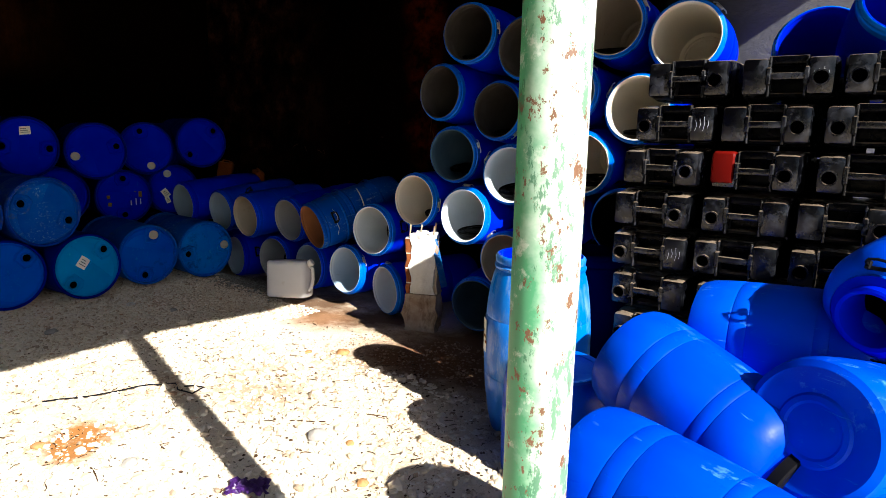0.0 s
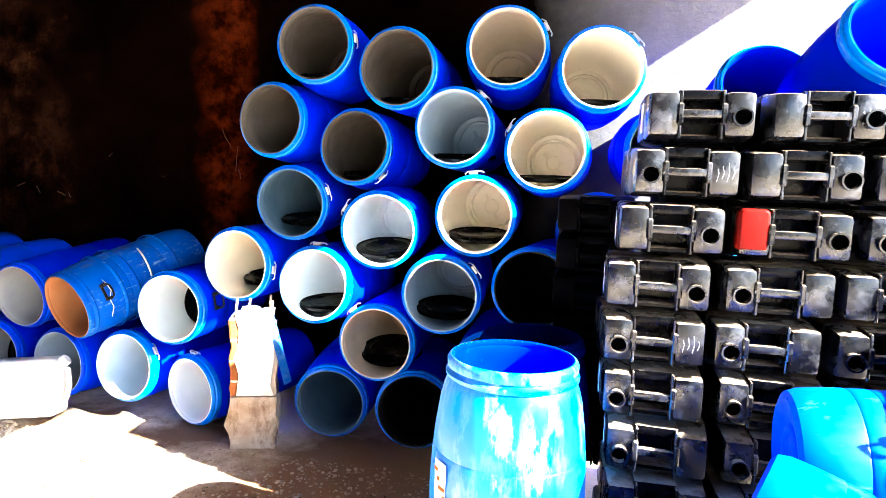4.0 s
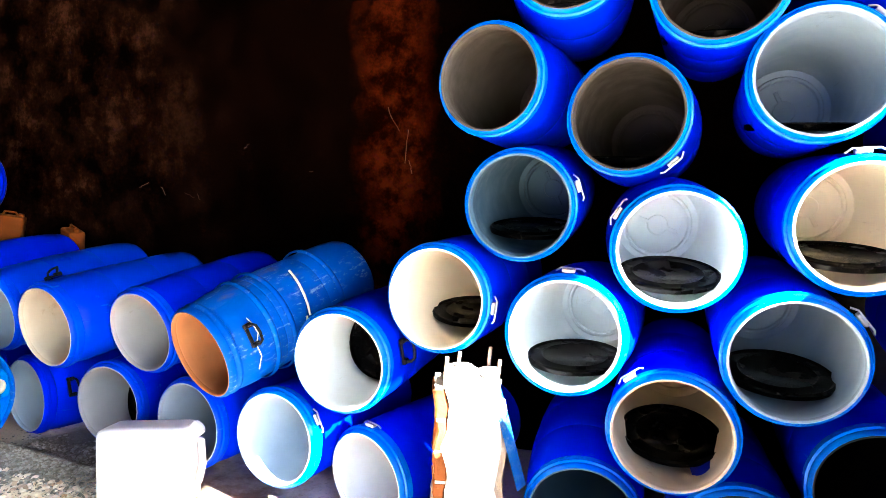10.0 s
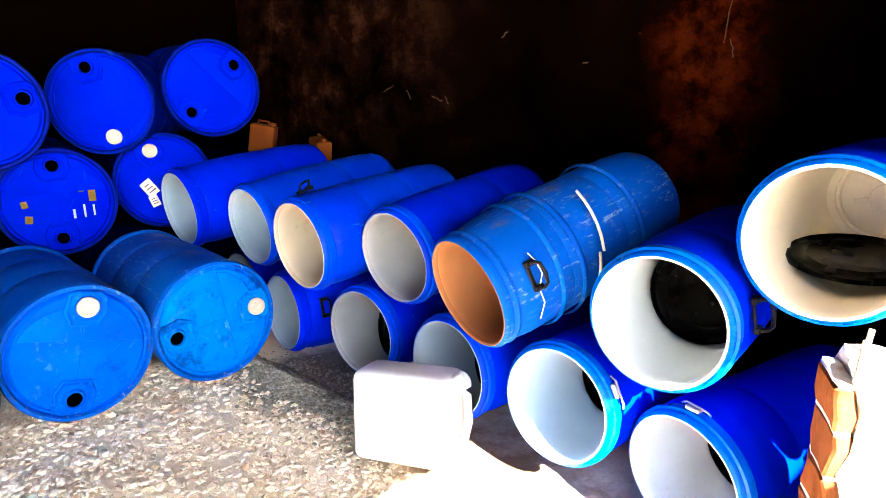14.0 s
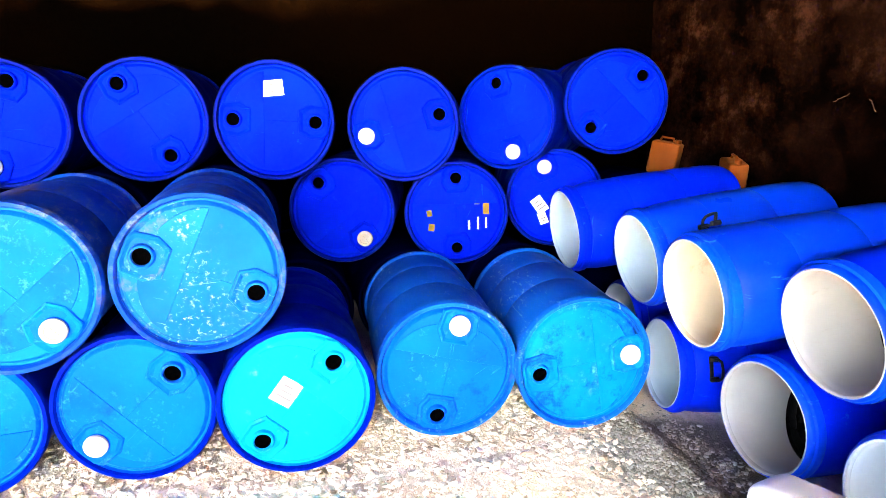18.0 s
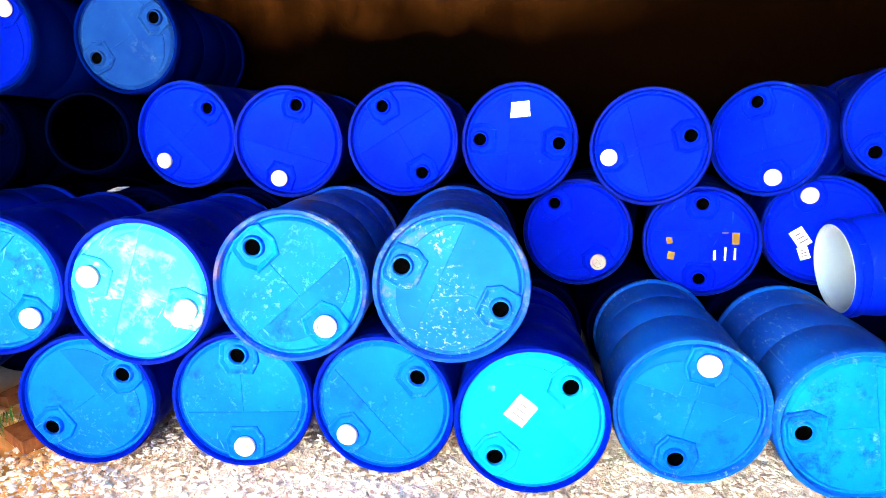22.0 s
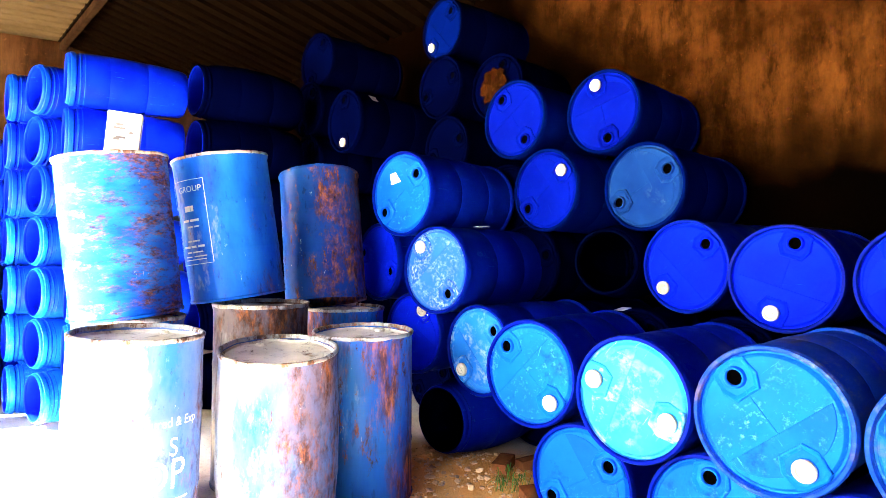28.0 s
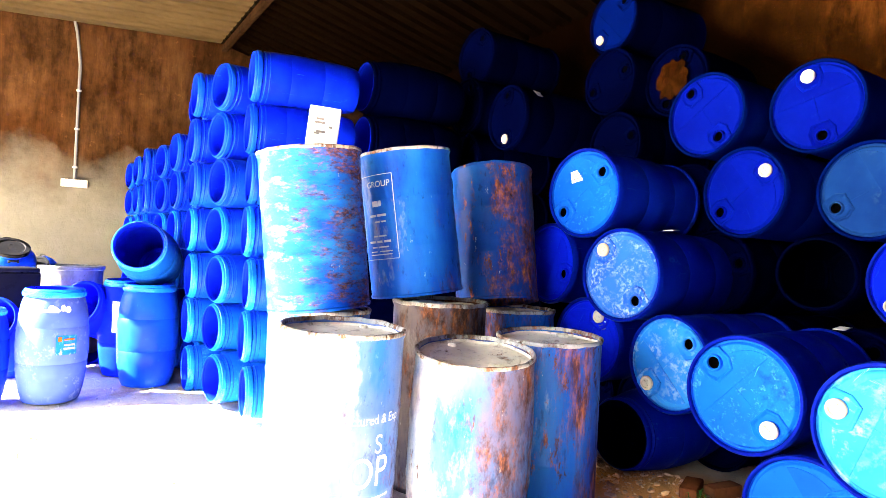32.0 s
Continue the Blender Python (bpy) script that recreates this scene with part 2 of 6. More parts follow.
PRINT = plastic("white_print", (0.42, 0.45, 0.5), (0.55, 0.58, 0.62), (0.3, 0.4, 0.5), 0.62, 0.6)


def dusty_black(name, film_at, grey, gloss):
    m, t, b = nodes(name)
    v = coords(t)
    g = t.nodes.new("ShaderNodeNewGeometry")
    sep = t.nodes.new("ShaderNodeSeparateXYZ")
    link(t, g.outputs["True Normal"], sep.inputs[0])
    top = ramp(t, sep.outputs["Z"], [(0.55, (0, 0, 0)), (0.9, (1, 1, 1))])
    n = ramp(t, noise_tex(t, 7, 7, 0.65, v), [(0.3, (0.25,) * 3), (0.65, (1, 1, 1))])
    film = ramp(t, noise_tex(t, 11, 8, 0.7, v), [(film_at, (0, 0, 0)), (film_at + 0.2, (0.9,) * 3)])
    base = mixc(t, film, (0.0006, 0.0007, 0.0014), grey)
    base = mixc(t, maths(t, "MULTIPLY", top, n), base, (0.24, 0.18, 0.125))
    link(t, base, b.inputs["Base Color"])
    link(t, ramp(t, noise_tex(t, 9, 5, 0.6, v), [(0.3, (0.16,) * 3), (0.7, (0.38,) * 3)]), b.inputs["Roughness"])
    b.inputs["Specular IOR Level"].default_value = gloss
    bump(t, b, noise_tex(t, 40, 4, 0.6, v), 0.2, 0.006)
    return m


DUSTY = dusty_black("dusty_black_plastic", 0.54, (0.004, 0.004, 0.005), 0.06)
# Scuffed front parts, greyed further for the sun glancing on them.
GREY_FRONT = dusty_black("sun_greyed_scuffed_black_plastic", 0.50, (0.036, 0.038, 0.046), 0.42)


def rusty(name, paint_a, paint_b, rust_at, chalk_at=0.58, side=None, grain=0.55, lit_tint=0.16, dark=1.0, chalky=0.75, fleck=0.62):
    """Old painted steel, chalked, with light painted onto one side (degrees about the drum's axis), and rusting
    through.
    """
    m, t, b = nodes(name)
    v = coords(t, scale=(1, 1, grain))
    paint = mixc(t, ramp(t, noise_tex(t, 3.5, 5, 0.6, v), [(0.35, (0, 0, 0)), (0.68, (1, 1, 1))]), paint_a, paint_b)
    dots = ramp(t, noise_tex(t, 20, 6, 0.7, v), [(0.58, (0, 0, 0)), (0.66, (1, 1, 1))])
    paint = mixc(t, maths(t, "MULTIPLY", dots, 0.5), paint, tuple(k * 0.25 for k in paint_a))
    lean = None
    if side is not None:
        sp = t.nodes.new("ShaderNodeSeparateXYZ")
        link(t, coords(t, shift=False), sp.inputs[0])
        lean = maths(t, "ADD", maths(t, "MULTIPLY", sp.outputs["X"], math.cos(radians(side)) / 0.28), maths(t, "MULTIPLY", sp.outputs["Y"], math.sin(radians(side)) / 0.28))
    cn = noise_tex(t, 5.5, 9, 0.7, v)
    # The paler side imitates daylight from that direction.
    if lean is not None:
        cn = maths(t, "ADD", cn, maths(t, "MULTIPLY", lean, lit_tint))
    chalk = ramp(t, cn, [(chalk_at - 0.06, (0, 0, 0)), (chalk_at + 0.2, (1, 1, 1))])
    paint = mixc(t, maths(t, "MULTIPLY", chalk, chalky), paint, (0.52, 0.54, 0.55))
    rust = ramp(t, noise_tex(t, 26, 7, 0.72, v), [(p, tuple(k * dark for k in c)) for p, c in ((0.34, (0.012, 0.005, 0.003)), (0.5, (0.08, 0.026, 0.009)), (0.68, (0.32, 0.10, 0.018)))])
    fine = maths(t, "MULTIPLY", noise_tex(t, 18, 9, 0.75, v), 0.3)
    rn = maths(t, "ADD", maths(t, "MULTIPLY", noise_tex(t, 4.2, 10, 0.75, v), 0.7), fine)
    if lean is not None:
        rn = maths(t, "SUBTRACT", rn, maths(t, "MULTIPLY", lean, 0.055))
    rm = ramp(t, rn, [(rust_at - 0.045, (0, 0, 0)), (rust_at + 0.06, (1, 1, 1))])
    spot = ramp(t, noise_tex(t, 11, 9, 0.78, coords(t, scale=(1, 1, 0.4))), [(fleck, (0, 0, 0)), (fleck + 0.05, (1, 1, 1))])
    rm = maths(t, "MAXIMUM", rm, spot)
    scuff = ramp(t, noise_tex(t, 15, 9, 0.8, coords(t, scale=(1, 1.3, 0.5))), [(0.64, (0, 0, 0)), (0.67, (1, 1, 1))])
    paint = mixc(t, maths(t, "MULTIPLY", scuff, 0.7), paint, (0.55, 0.57, 0.58))
    link(t, mixc(t, maths(t, "MULTIPLY", rm, 0.9), paint, rust), b.inputs["Base Color"])
    link(t, ramp(t, rm, [(0, (0.36,) * 3), (1, (0.85,) * 3)]), b.inputs["Roughness"])
    b.inputs["Specular IOR Level"].default_value = 0.07
    bump(t, b, noise_tex(t, 25, 8, 0.7, v), 0.35, 0.006)
    return m


STEEL_WHITE = rusty("pale_blue_steel_with_lit_side", (0.016, 0.10, 0.38), (0.13, 0.17, 0.32), 0.59, 0.58, -30, 0.55, 0.22)
STEEL_PALE = rusty("pink_and_cyan_steel_with_lit_side", (0.004, 0.13, 0.42), (0.13, 0.10, 0.15), 0.525, 0.71, -90, 0.5, 0.26, 1.0, 0.6)
STEEL_BLUE = rusty("weathered_blue_steel", (0.002, 0.065, 0.38), (0.010, 0.14, 0.50), 0.535, 0.69, -210, 0.28, 0.16, 1.3, 0.75, 0.555)
STEEL_PRINT = rusty("scratched_blue_steel", (0.001, 0.045, 0.40), (0.008, 0.13, 0.54), 0.60, 0.72, -130, 0.4)
STEEL_BAND = rusty("blue_steel_with_rust_swathes", (0.001, 0.065, 0.46), (0.012, 0.17, 0.60), 0.535, 0.72, -310, 2.4, 0.17)
STEEL_MIX = rusty("peeling_blue_steel", (0.05, 0.055, 0.10), (0.22, 0.17, 0.14), 0.50, 0.70, -150, 0.5, 0.16, 1.0)
STEEL_RUST = rusty("rust_eaten_blue_steel", (0.0005, 0.022, 0.16), (0.003, 0.052, 0.25), 0.525, 0.9, -180, 0.6, 0.1, 1.3, 0.75, 0.56)
STEEL_LID = rusty("dirty_steel_lid", (0.62, 0.56, 0.44), (0.90, 0.85, 0.72), 0.565, 0.62)
METAL = rusty("zinc_clamp_steel", (0.30, 0.31, 0.32), (0.45, 0.45, 0.45), 0.66, 0.6)
STEEL_RIM = rusty("worn_steel_rim", (0.20, 0.22, 0.26), (0.62, 0.58, 0.50), 0.515, 0.60, fleck=0.53)
STEEL_GREY = rusty("grey_galvanised_steel", (0.16, 0.15, 0.13), (0.34, 0.33, 0.29), 0.60, 0.52)
METAL.node_tree.nodes["Principled BSDF"].inputs["Metallic"].default_value = 0.6


def green_paint():
    m, t, b = nodes("chipped_green_paint")
    v = coords(t)
    base = mixc(t, noise_tex(t, 3, 4, 0.6, v), (0.03, 0.20, 0.085), (0.09, 0.32, 0.16))
    sp = t.nodes.new("ShaderNodeSeparateXYZ")
    link(t, coords(t, shift=False), sp.inputs[0])
    # Paler towards +x: the sunlit half of the pole is put into the paint.
    lit_tint = ramp(t, maths(t, "ADD", maths(t, "MULTIPLY", sp.outputs["X"], 5.0), noise_tex(t, 5, 6, 0.65, v)), [(0.38, (0, 0, 0)), (0.72, (1, 1, 1))])
    base = mixc(t, maths(t, "MULTIPLY", lit_tint, 0.85), base, (0.56, 0.62, 0.54))
    worn = ramp(t, noise_tex(t, 14, 9, 0.7, v), [(0.56, (0, 0, 0)), (0.63, (1, 1, 1))])
    base = mixc(t, maths(t, "MULTIPLY", worn, 0.6), base, (0.58, 0.62, 0.55))
    chips = ramp(t, noise_tex(t, 32, 9, 0.74, coords(t, scale=(1, 1, 0.6))), [(0.572, (0, 0, 0)), (0.585, (1, 1, 1))])
    old = ramp(t, noise_tex(t, 11, 8, 0.75, coords(t, scale=(1.2, 1.2, 0.5))), [(0.545, (0, 0, 0)), (0.57, (1, 1, 1))])
    base = mixc(t, maths(t, "MULTIPLY", old, 0.8), base, (0.02, 0.12, 0.055))
    base = mixc(t, chips, base, (0.13, 0.06, 0.028))
    link(t, base, b.inputs["Base Color"])
    b.inputs["Roughness"].default_value = 0.5
    bump(t, b, chips, -0.4, 0.004)
    return m


GREEN = green_paint()


def plaster(name, a, c, stain, rough=0.9, scale=1.0, low_tone=None, rise=(1.6, 0.52, 0.72), mottle=0.0):
    m, t, b = nodes(name)
    v = coords(t, "Object", shift=False)
    base = mixc(t, ramp(t, noise_tex(t, 0.9 * scale, 6, 0.62, v), [(0.35, (0, 0, 0)), (0.66, (1, 1, 1))]), a, c)
    st = ramp(t, noise_tex(t, 1.7 * scale, 9, 0.7, coords(t, "Object", (1, 1, 0.35), False)), [(0.5, (0, 0, 0)), (0.64, (1, 1, 1))])
    base = mixc(t, maths(t, "MULTIPLY", st, 0.7), base, stain)
    pale = ramp(t, noise_tex(t, 8 * scale, 8, 0.7, v), [(0.62, (0, 0, 0)), (0.7, (1, 1, 1))])
    base = mixc(t, maths(t, "MULTIPLY", pale, 0.35), base, tuple(min(1.0, k * 2.2) for k in c))
    if mottle:
        spots = ramp(t, noise_tex(t, 1.3 * scale, 10, 0.70, coords(t, "Object", (1, 1, 0.6), False)), [(0.40, (1 - mottle,) * 3), (0.56, (1, 1, 1))])
        streak = ramp(t, noise_tex(t, 7.0, 6, 0.7, coords(t, "Object", (1, 1, 0.12), False)), [(0.40, (1 - 0.6 * mottle,) * 3), (0.58, (1, 1, 1))])
        base = mixc(t, 1.0, mixc(t, 1.0, base, spots, "MULTIPLY"), streak, "MULTIPLY")
    if low_tone:
        sp = t.nodes.new("ShaderNodeSeparateXYZ")
        link(t, v, sp.inputs[0])
        edge = maths(t, "ADD", sp.outputs["Z"], maths(t, "MULTIPLY", noise_tex(t, 1.3, 6, 0.6, v), rise[0]))
        base = mixc(t, ramp(t, maths(t, "MULTIPLY", edge, 0.2), [(rise[1], (1, 1, 1)), (rise[2], (0, 0, 0))]), base, mixc(t, noise_tex(t, 3, 7, 0.65, v), low_tone, tuple(k * 0.65 for k in low_tone)))
    link(t, base, b.inputs["Base Color"])
    b.inputs["Roughness"].default_value = rough
    b.inputs["Specular IOR Level"].default_value = 0.0
    bump(t, b, noise_tex(t, 14, 8, 0.7, v), 0.5, 0.02)
    return m




def west_wall():
    # The near-black low band paints the shade behind the drums.
    m = plaster("brown_mud_plaster", (0.022, 0.0075, 0.0017), (0.066, 0.024, 0.0055), (0.005, 0.0016, 0.0006), low_tone=(0.0005, 0.0003, 0.0002), rise=(0.6, 0.45, 0.55), scale=2.2, mottle=0.55)
    t = m.node_tree
    b = t.nodes["Principled BSDF"]
    base = b.inputs["Base Color"].links[0].from_socket
    v = coords(t, "Object", shift=False)
    sp = t.nodes.new("ShaderNodeSeparateXYZ")
    link(t, v, sp.inputs[0])
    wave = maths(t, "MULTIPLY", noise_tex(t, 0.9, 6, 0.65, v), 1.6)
    # Both ends are darkened where little daylight reaches.
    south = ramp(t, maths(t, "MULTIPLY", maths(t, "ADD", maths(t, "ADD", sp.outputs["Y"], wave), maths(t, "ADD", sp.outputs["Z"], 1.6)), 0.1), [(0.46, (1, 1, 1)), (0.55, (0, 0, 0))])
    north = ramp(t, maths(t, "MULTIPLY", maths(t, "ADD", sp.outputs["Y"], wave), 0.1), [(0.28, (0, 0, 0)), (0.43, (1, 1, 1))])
    shading = maths(t, "MAXIMUM", south, north)
    link(t, mixc(t, maths(t, "MULTIPLY", shading, 0.97), base, (0.0012, 0.0005, 0.0002)), b.inputs["Base Color"])
    return m


WALL_WEST = west_wall()


def north_wall():
    # Plaster this black carries the shade indoors; it pales towards the daylight.
    m = plaster("shade_black_plaster_and_concrete", (0.0004, 0.00015, 0.0001), (0.003, 0.001, 0.0006), (0.0003, 0.0001, 0.0001))
    t = m.node_tree
    b = t.nodes["Principled BSDF"]
    base = b.inputs["Base Color"].links[0].from_socket
    v = coords(t, "Object", shift=False)
    sp = t.nodes.new("ShaderNodeSeparateXYZ")
    link(t, v, sp.inputs[0])
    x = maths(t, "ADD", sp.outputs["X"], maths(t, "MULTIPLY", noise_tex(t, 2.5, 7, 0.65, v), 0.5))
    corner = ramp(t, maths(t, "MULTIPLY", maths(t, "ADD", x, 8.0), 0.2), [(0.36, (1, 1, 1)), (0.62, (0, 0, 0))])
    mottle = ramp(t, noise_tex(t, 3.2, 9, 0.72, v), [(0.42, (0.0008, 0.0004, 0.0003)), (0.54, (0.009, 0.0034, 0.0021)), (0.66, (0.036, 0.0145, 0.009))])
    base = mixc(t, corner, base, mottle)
    off = maths(t, "ABSOLUTE", maths(t, "ADD", x, 3.78))
    band = ramp(t, off, [(0.08, (1, 1, 1)), (0.30, (0, 0, 0))])
    base = mixc(t, maths(t, "MULTIPLY", band, 0.85), base, mixc(t, ramp(t, noise_tex(t, 7, 8, 0.7, v), [(0.4, (0, 0, 0)), (0.6, (1, 1, 1))]), (0.004, 0.0007, 0.0002), (0.046, 0.0065, 0.0014)))
    scr = ramp(t, noise_tex(t, 5, 9, 0.75, coords(t, "Object", (1, 1, 0.5), False)), [(0.64, (0, 0, 0)), (0.74, (1, 1, 1))])
    base = mixc(t, maths(t, "MULTIPLY", scr, 0.5), base, (0.016, 0.0035, 0.001))
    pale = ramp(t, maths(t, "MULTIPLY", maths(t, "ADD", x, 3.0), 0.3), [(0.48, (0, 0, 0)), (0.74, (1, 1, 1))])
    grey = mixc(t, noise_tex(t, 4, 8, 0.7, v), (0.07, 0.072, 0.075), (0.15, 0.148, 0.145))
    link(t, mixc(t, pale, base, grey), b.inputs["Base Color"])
    return m


WALL_NORTH = north_wall()
WALL_PALE = plaster("brown_and_grey_plaster", (0.036, 0.014, 0.005), (0.066, 0.032, 0.014), (0.013, 0.005, 0.002), low_tone=(0.13, 0.125, 0.10), mottle=0.55)
CONCRETE = plaster("bare_concrete", (0.34, 0.31, 0.27), (0.44, 0.42, 0.38), (0.22, 0.19, 0.16))
BRICKRED = plaster("red_brick", (0.16, 0.048, 0.016), (0.25, 0.085, 0.03), (0.08, 0.025, 0.01), 0.9, 6)
BASE_DIRT = plaster("dirty_broken_concrete", (0.30, 0.21, 0.15), (0.50, 0.42, 0.34), (0.10, 0.05, 0.025), 0.95, 6)
LIME = plaster("flaking_whitewash", (0.62, 0.58, 0.52), (0.74, 0.72, 0.68), (0.42, 0.30, 0.2), 0.9, 5)


def earth():
    m, t, b = nodes("sandy_earth")
    v = coords(t, "Object", shift=False)
    base = mixc(t, ramp(t, noise_tex(t, 1.1, 6, 0.6, v), [(0.35, (0, 0, 0)), (0.65, (1, 1, 1))]), (0.76, 0.61, 0.43), (0.87, 0.76, 0.60))
    red = ramp(t, noise_tex(t, 0.8, 5, 0.65, v), [(0.56, (0, 0, 0)), (0.68, (1, 1, 1))])
    base = mixc(t, maths(t, "MULTIPLY", red, 0.6), base, (0.42, 0.19, 0.07))
    grain = ramp(t, noise_tex(t, 48, 8, 0.8, v), [(0.38, (0.08,) * 3), (0.46, (1, 1, 1))])
    base = mixc(t, 0.32, base, grain, "MULTIPLY")
    # dark gravel patch in the corner
    sp = t.nodes.new("ShaderNodeVectorMath")
    sp.operation = "DISTANCE"
    c = t.nodes.new("ShaderNodeTexCoord")
    link(t, c.outputs["Object"], sp.inputs[0])
    sp.inputs[1].default_value = (-5.36, 4.0, 0)
    d = maths(t, "ADD", sp.outputs["Value"], maths(t, "MULTIPLY", noise_tex(t, 4, 5, 0.6, v), 0.5))
    patch = ramp(t, d, [(0.60, (1, 1, 1)), (0.74, (0, 0, 0))])
    base = mixc(t, maths(t, "MULTIPLY", patch, 0.85), base, mixc(t, noise_tex(t, 70, 3, 0.6, v), (0.025, 0.03, 0.03), (0.14, 0.15, 0.145)))
    # trampled red-brown soil beside the steel drums, and ochre spills on the way in
    # The four darkest spots paint shade along the open row and by the pillar.
    for place, near, far, colour in (((-5.5, -0.15, 0), 0.95, 1.6, (0.92, 0.42, 0.11)), ((-3.05, 1.25, 0), 0.42, 0.55, (0.50, 0.20, 0.04)), ((-3.9, 3.7, 0), 0.50, 0.80, (0.40, 0.20, 0.095)), ((-2.2, 3.75, 0), 0.9, 1.3, (0.20, 0.11, 0.06)), ((-2.65, 3.35, 0), 0.55, 0.95, (0.24, 0.12, 0.06)), ((-4.35, 4.0, 0), 0.5, 0.85, (0.18, 0.10, 0.055)), ((-3.5, 4.0, 0), 0.5, 0.85, (0.18, 0.10, 0.055))):
        sp = t.nodes.new("ShaderNodeVectorMath")
        sp.operation = "DISTANCE"
        link(t, c.outputs["Object"], sp.inputs[0])
        sp.inputs[1].default_value = place
        d = maths(t, "ADD", sp.outputs["Value"], maths(t, "MULTIPLY", noise_tex(t, 5, 6, 0.65, v), 0.6))
        spot = ramp(t, maths(t, "MULTIPLY", d, 0.5), [(near / 2, (1, 1, 1)), (far / 2, (0, 0, 0))])
        base = mixc(t, maths(t, "MULTIPLY", spot, 0.95), base, mixc(t, noise_tex(t, 50, 5, 0.7, v), colour, tuple(k * 0.72 for k in colour)))
    link(t, base, b.inputs["Base Color"])
    b.inputs["Roughness"].default_value = 0.95
    b.inputs["Specular IOR Level"].default_value = 0.05
    bump(t, b, noise_tex(t, 26, 9, 0.8, v), 0.55, 0.04)
    return m


EARTH = earth()


def pebble():
    m, t, b = nodes("mixed_pebbles")
    g = t.nodes.new("ShaderNodeNewGeometry")
    col = ramp(t, g.outputs["Random Per Island"], [(0.0, (0.24, 0.15, 0.09)), (0.09, (0.60, 0.47, 0.32)), (0.4, (0.82, 0.71, 0.53)), (0.92, (0.86, 0.78, 0.64)), (1.0, (0.40, 0.20, 0.09))])
    link(t, mixc(t, maths(t, "MULTIPLY", noise_tex(t, 60, 4, 0.6), 0.5), col, (0.58, 0.47, 0.34)), b.inputs["Base Color"])
    b.inputs["Roughness"].default_value = 0.9
    return m


PEBBLE = pebble()
RUBBLE = PEBBLE.copy()
RUBBLE.name = "reddish_rubble"
for k, c in zip([n for n in RUBBLE.node_tree.nodes if n.type == "VALTORGB"][0].color_ramp.elements, ((0.16, 0.05, 0.012), (0.50, 0.19, 0.05), (0.70, 0.34, 0.11), (0.80, 0.46, 0.2), (0.34, 0.10, 0.025))):
    k.color = (*c, 1)


def roof_metal(name, a, c):
    m, t, b = nodes(name)
    v = coords(t, "Object", shift=False)
    base = mixc(t, noise_tex(t, 1.4, 7, 0.65, v), a, c)
    link(t, base, b.inputs["Base Color"])
    b.inputs["Roughness"].default_value, b.inputs["Specular IOR Level"].default_value = 0.8, 0.0
    return m


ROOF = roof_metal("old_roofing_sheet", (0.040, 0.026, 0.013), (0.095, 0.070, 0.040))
# Blackened copy of the sheet paints the west slope's shade.
ROOF_UNLIT = roof_metal("unlit_black_roofing_sheet", (0.003, 0.0016, 0.0008), (0.008, 0.0045, 0.0022))
WOOD = plaster("old_timber", (0.05, 0.026, 0.012), (0.08, 0.045, 0.022), (0.03, 0.014, 0.008), 0.8, 3)
# Timber darkened so that the roof beams look unlit.
UNLIT_WOOD = plaster("unlit_dark_timber", (0.012, 0.006, 0.003), (0.022, 0.012, 0.006), (0.006, 0.003, 0.002), 0.85, 3)
SCRATCH = plaster("scraped_plaster", (0.05, 0.025, 0.016), (0.11, 0.07, 0.05), (0.03, 0.01, 0.006), 0.9, 8)
GRASS = plaster("green_grass", (0.05, 0.13, 0.02), (0.10, 0.22, 0.04), (0.12, 0.12, 0.03), 0.6, 8)
LEAF = plaster("dry_leaf", (0.34, 0.14, 0.03), (0.48, 0.24, 0.06), (0.18, 0.06, 0.02), 0.7, 9)
ORANGE_STONE = plaster("orange_brown_stone", (0.36, 0.18, 0.07), (0.50, 0.29, 0.13), (0.22, 0.09, 0.03), 0.9, 9)
CHIP = plaster("dark_litter", (0.05, 0.028, 0.014), (0.13, 0.08, 0.045), (0.02, 0.012, 0.008), 0.9, 9)
RUST_STAIN = plaster("rusty_brown_stain", (0.16, 0.06, 0.02), (0.28, 0.13, 0.05), (0.08, 0.03, 0.01), 0.9, 9)
TORN = plaster("brown_torn_paper", (0.016, 0.005, 0.0012), (0.05, 0.017, 0.004), (0.004, 0.0015, 0.0005), 0.95, 7)

# ---- mesh helpers ----
TAU = 2 * math.pi


def part(name, bm, material, parent=None, label="", m=None, smooth=True):
    """Link a bmesh (or an existing mesh) as one object under a thing or a part."""
    if isinstance(bm, bpy.types.Mesh):
        me = bm
    else:
        me = bpy.data.meshes.new(name)
        bm.normal_update()
        if smooth:
            for f in bm.faces:
                f.smooth = True
            for e in bm.edges:
                if len(e.link_faces) == 2 and e.calc_face_angle(0) > 0.6:
                    e.smooth = False
        bm.to_mesh(me)
        bm.free()
    if not me.materials:
        me.materials.append(material)
    ob = new(name, me)
    if me.materials[0] != material:
        ob.material_slots[0].link = "OBJECT"
        ob.material_slots[0].material = material
    if parent:
        ob.parent = parent
    if m is not None:
        ob.matrix_basis = m
    if label:
        ob["label"] = label
    return ob


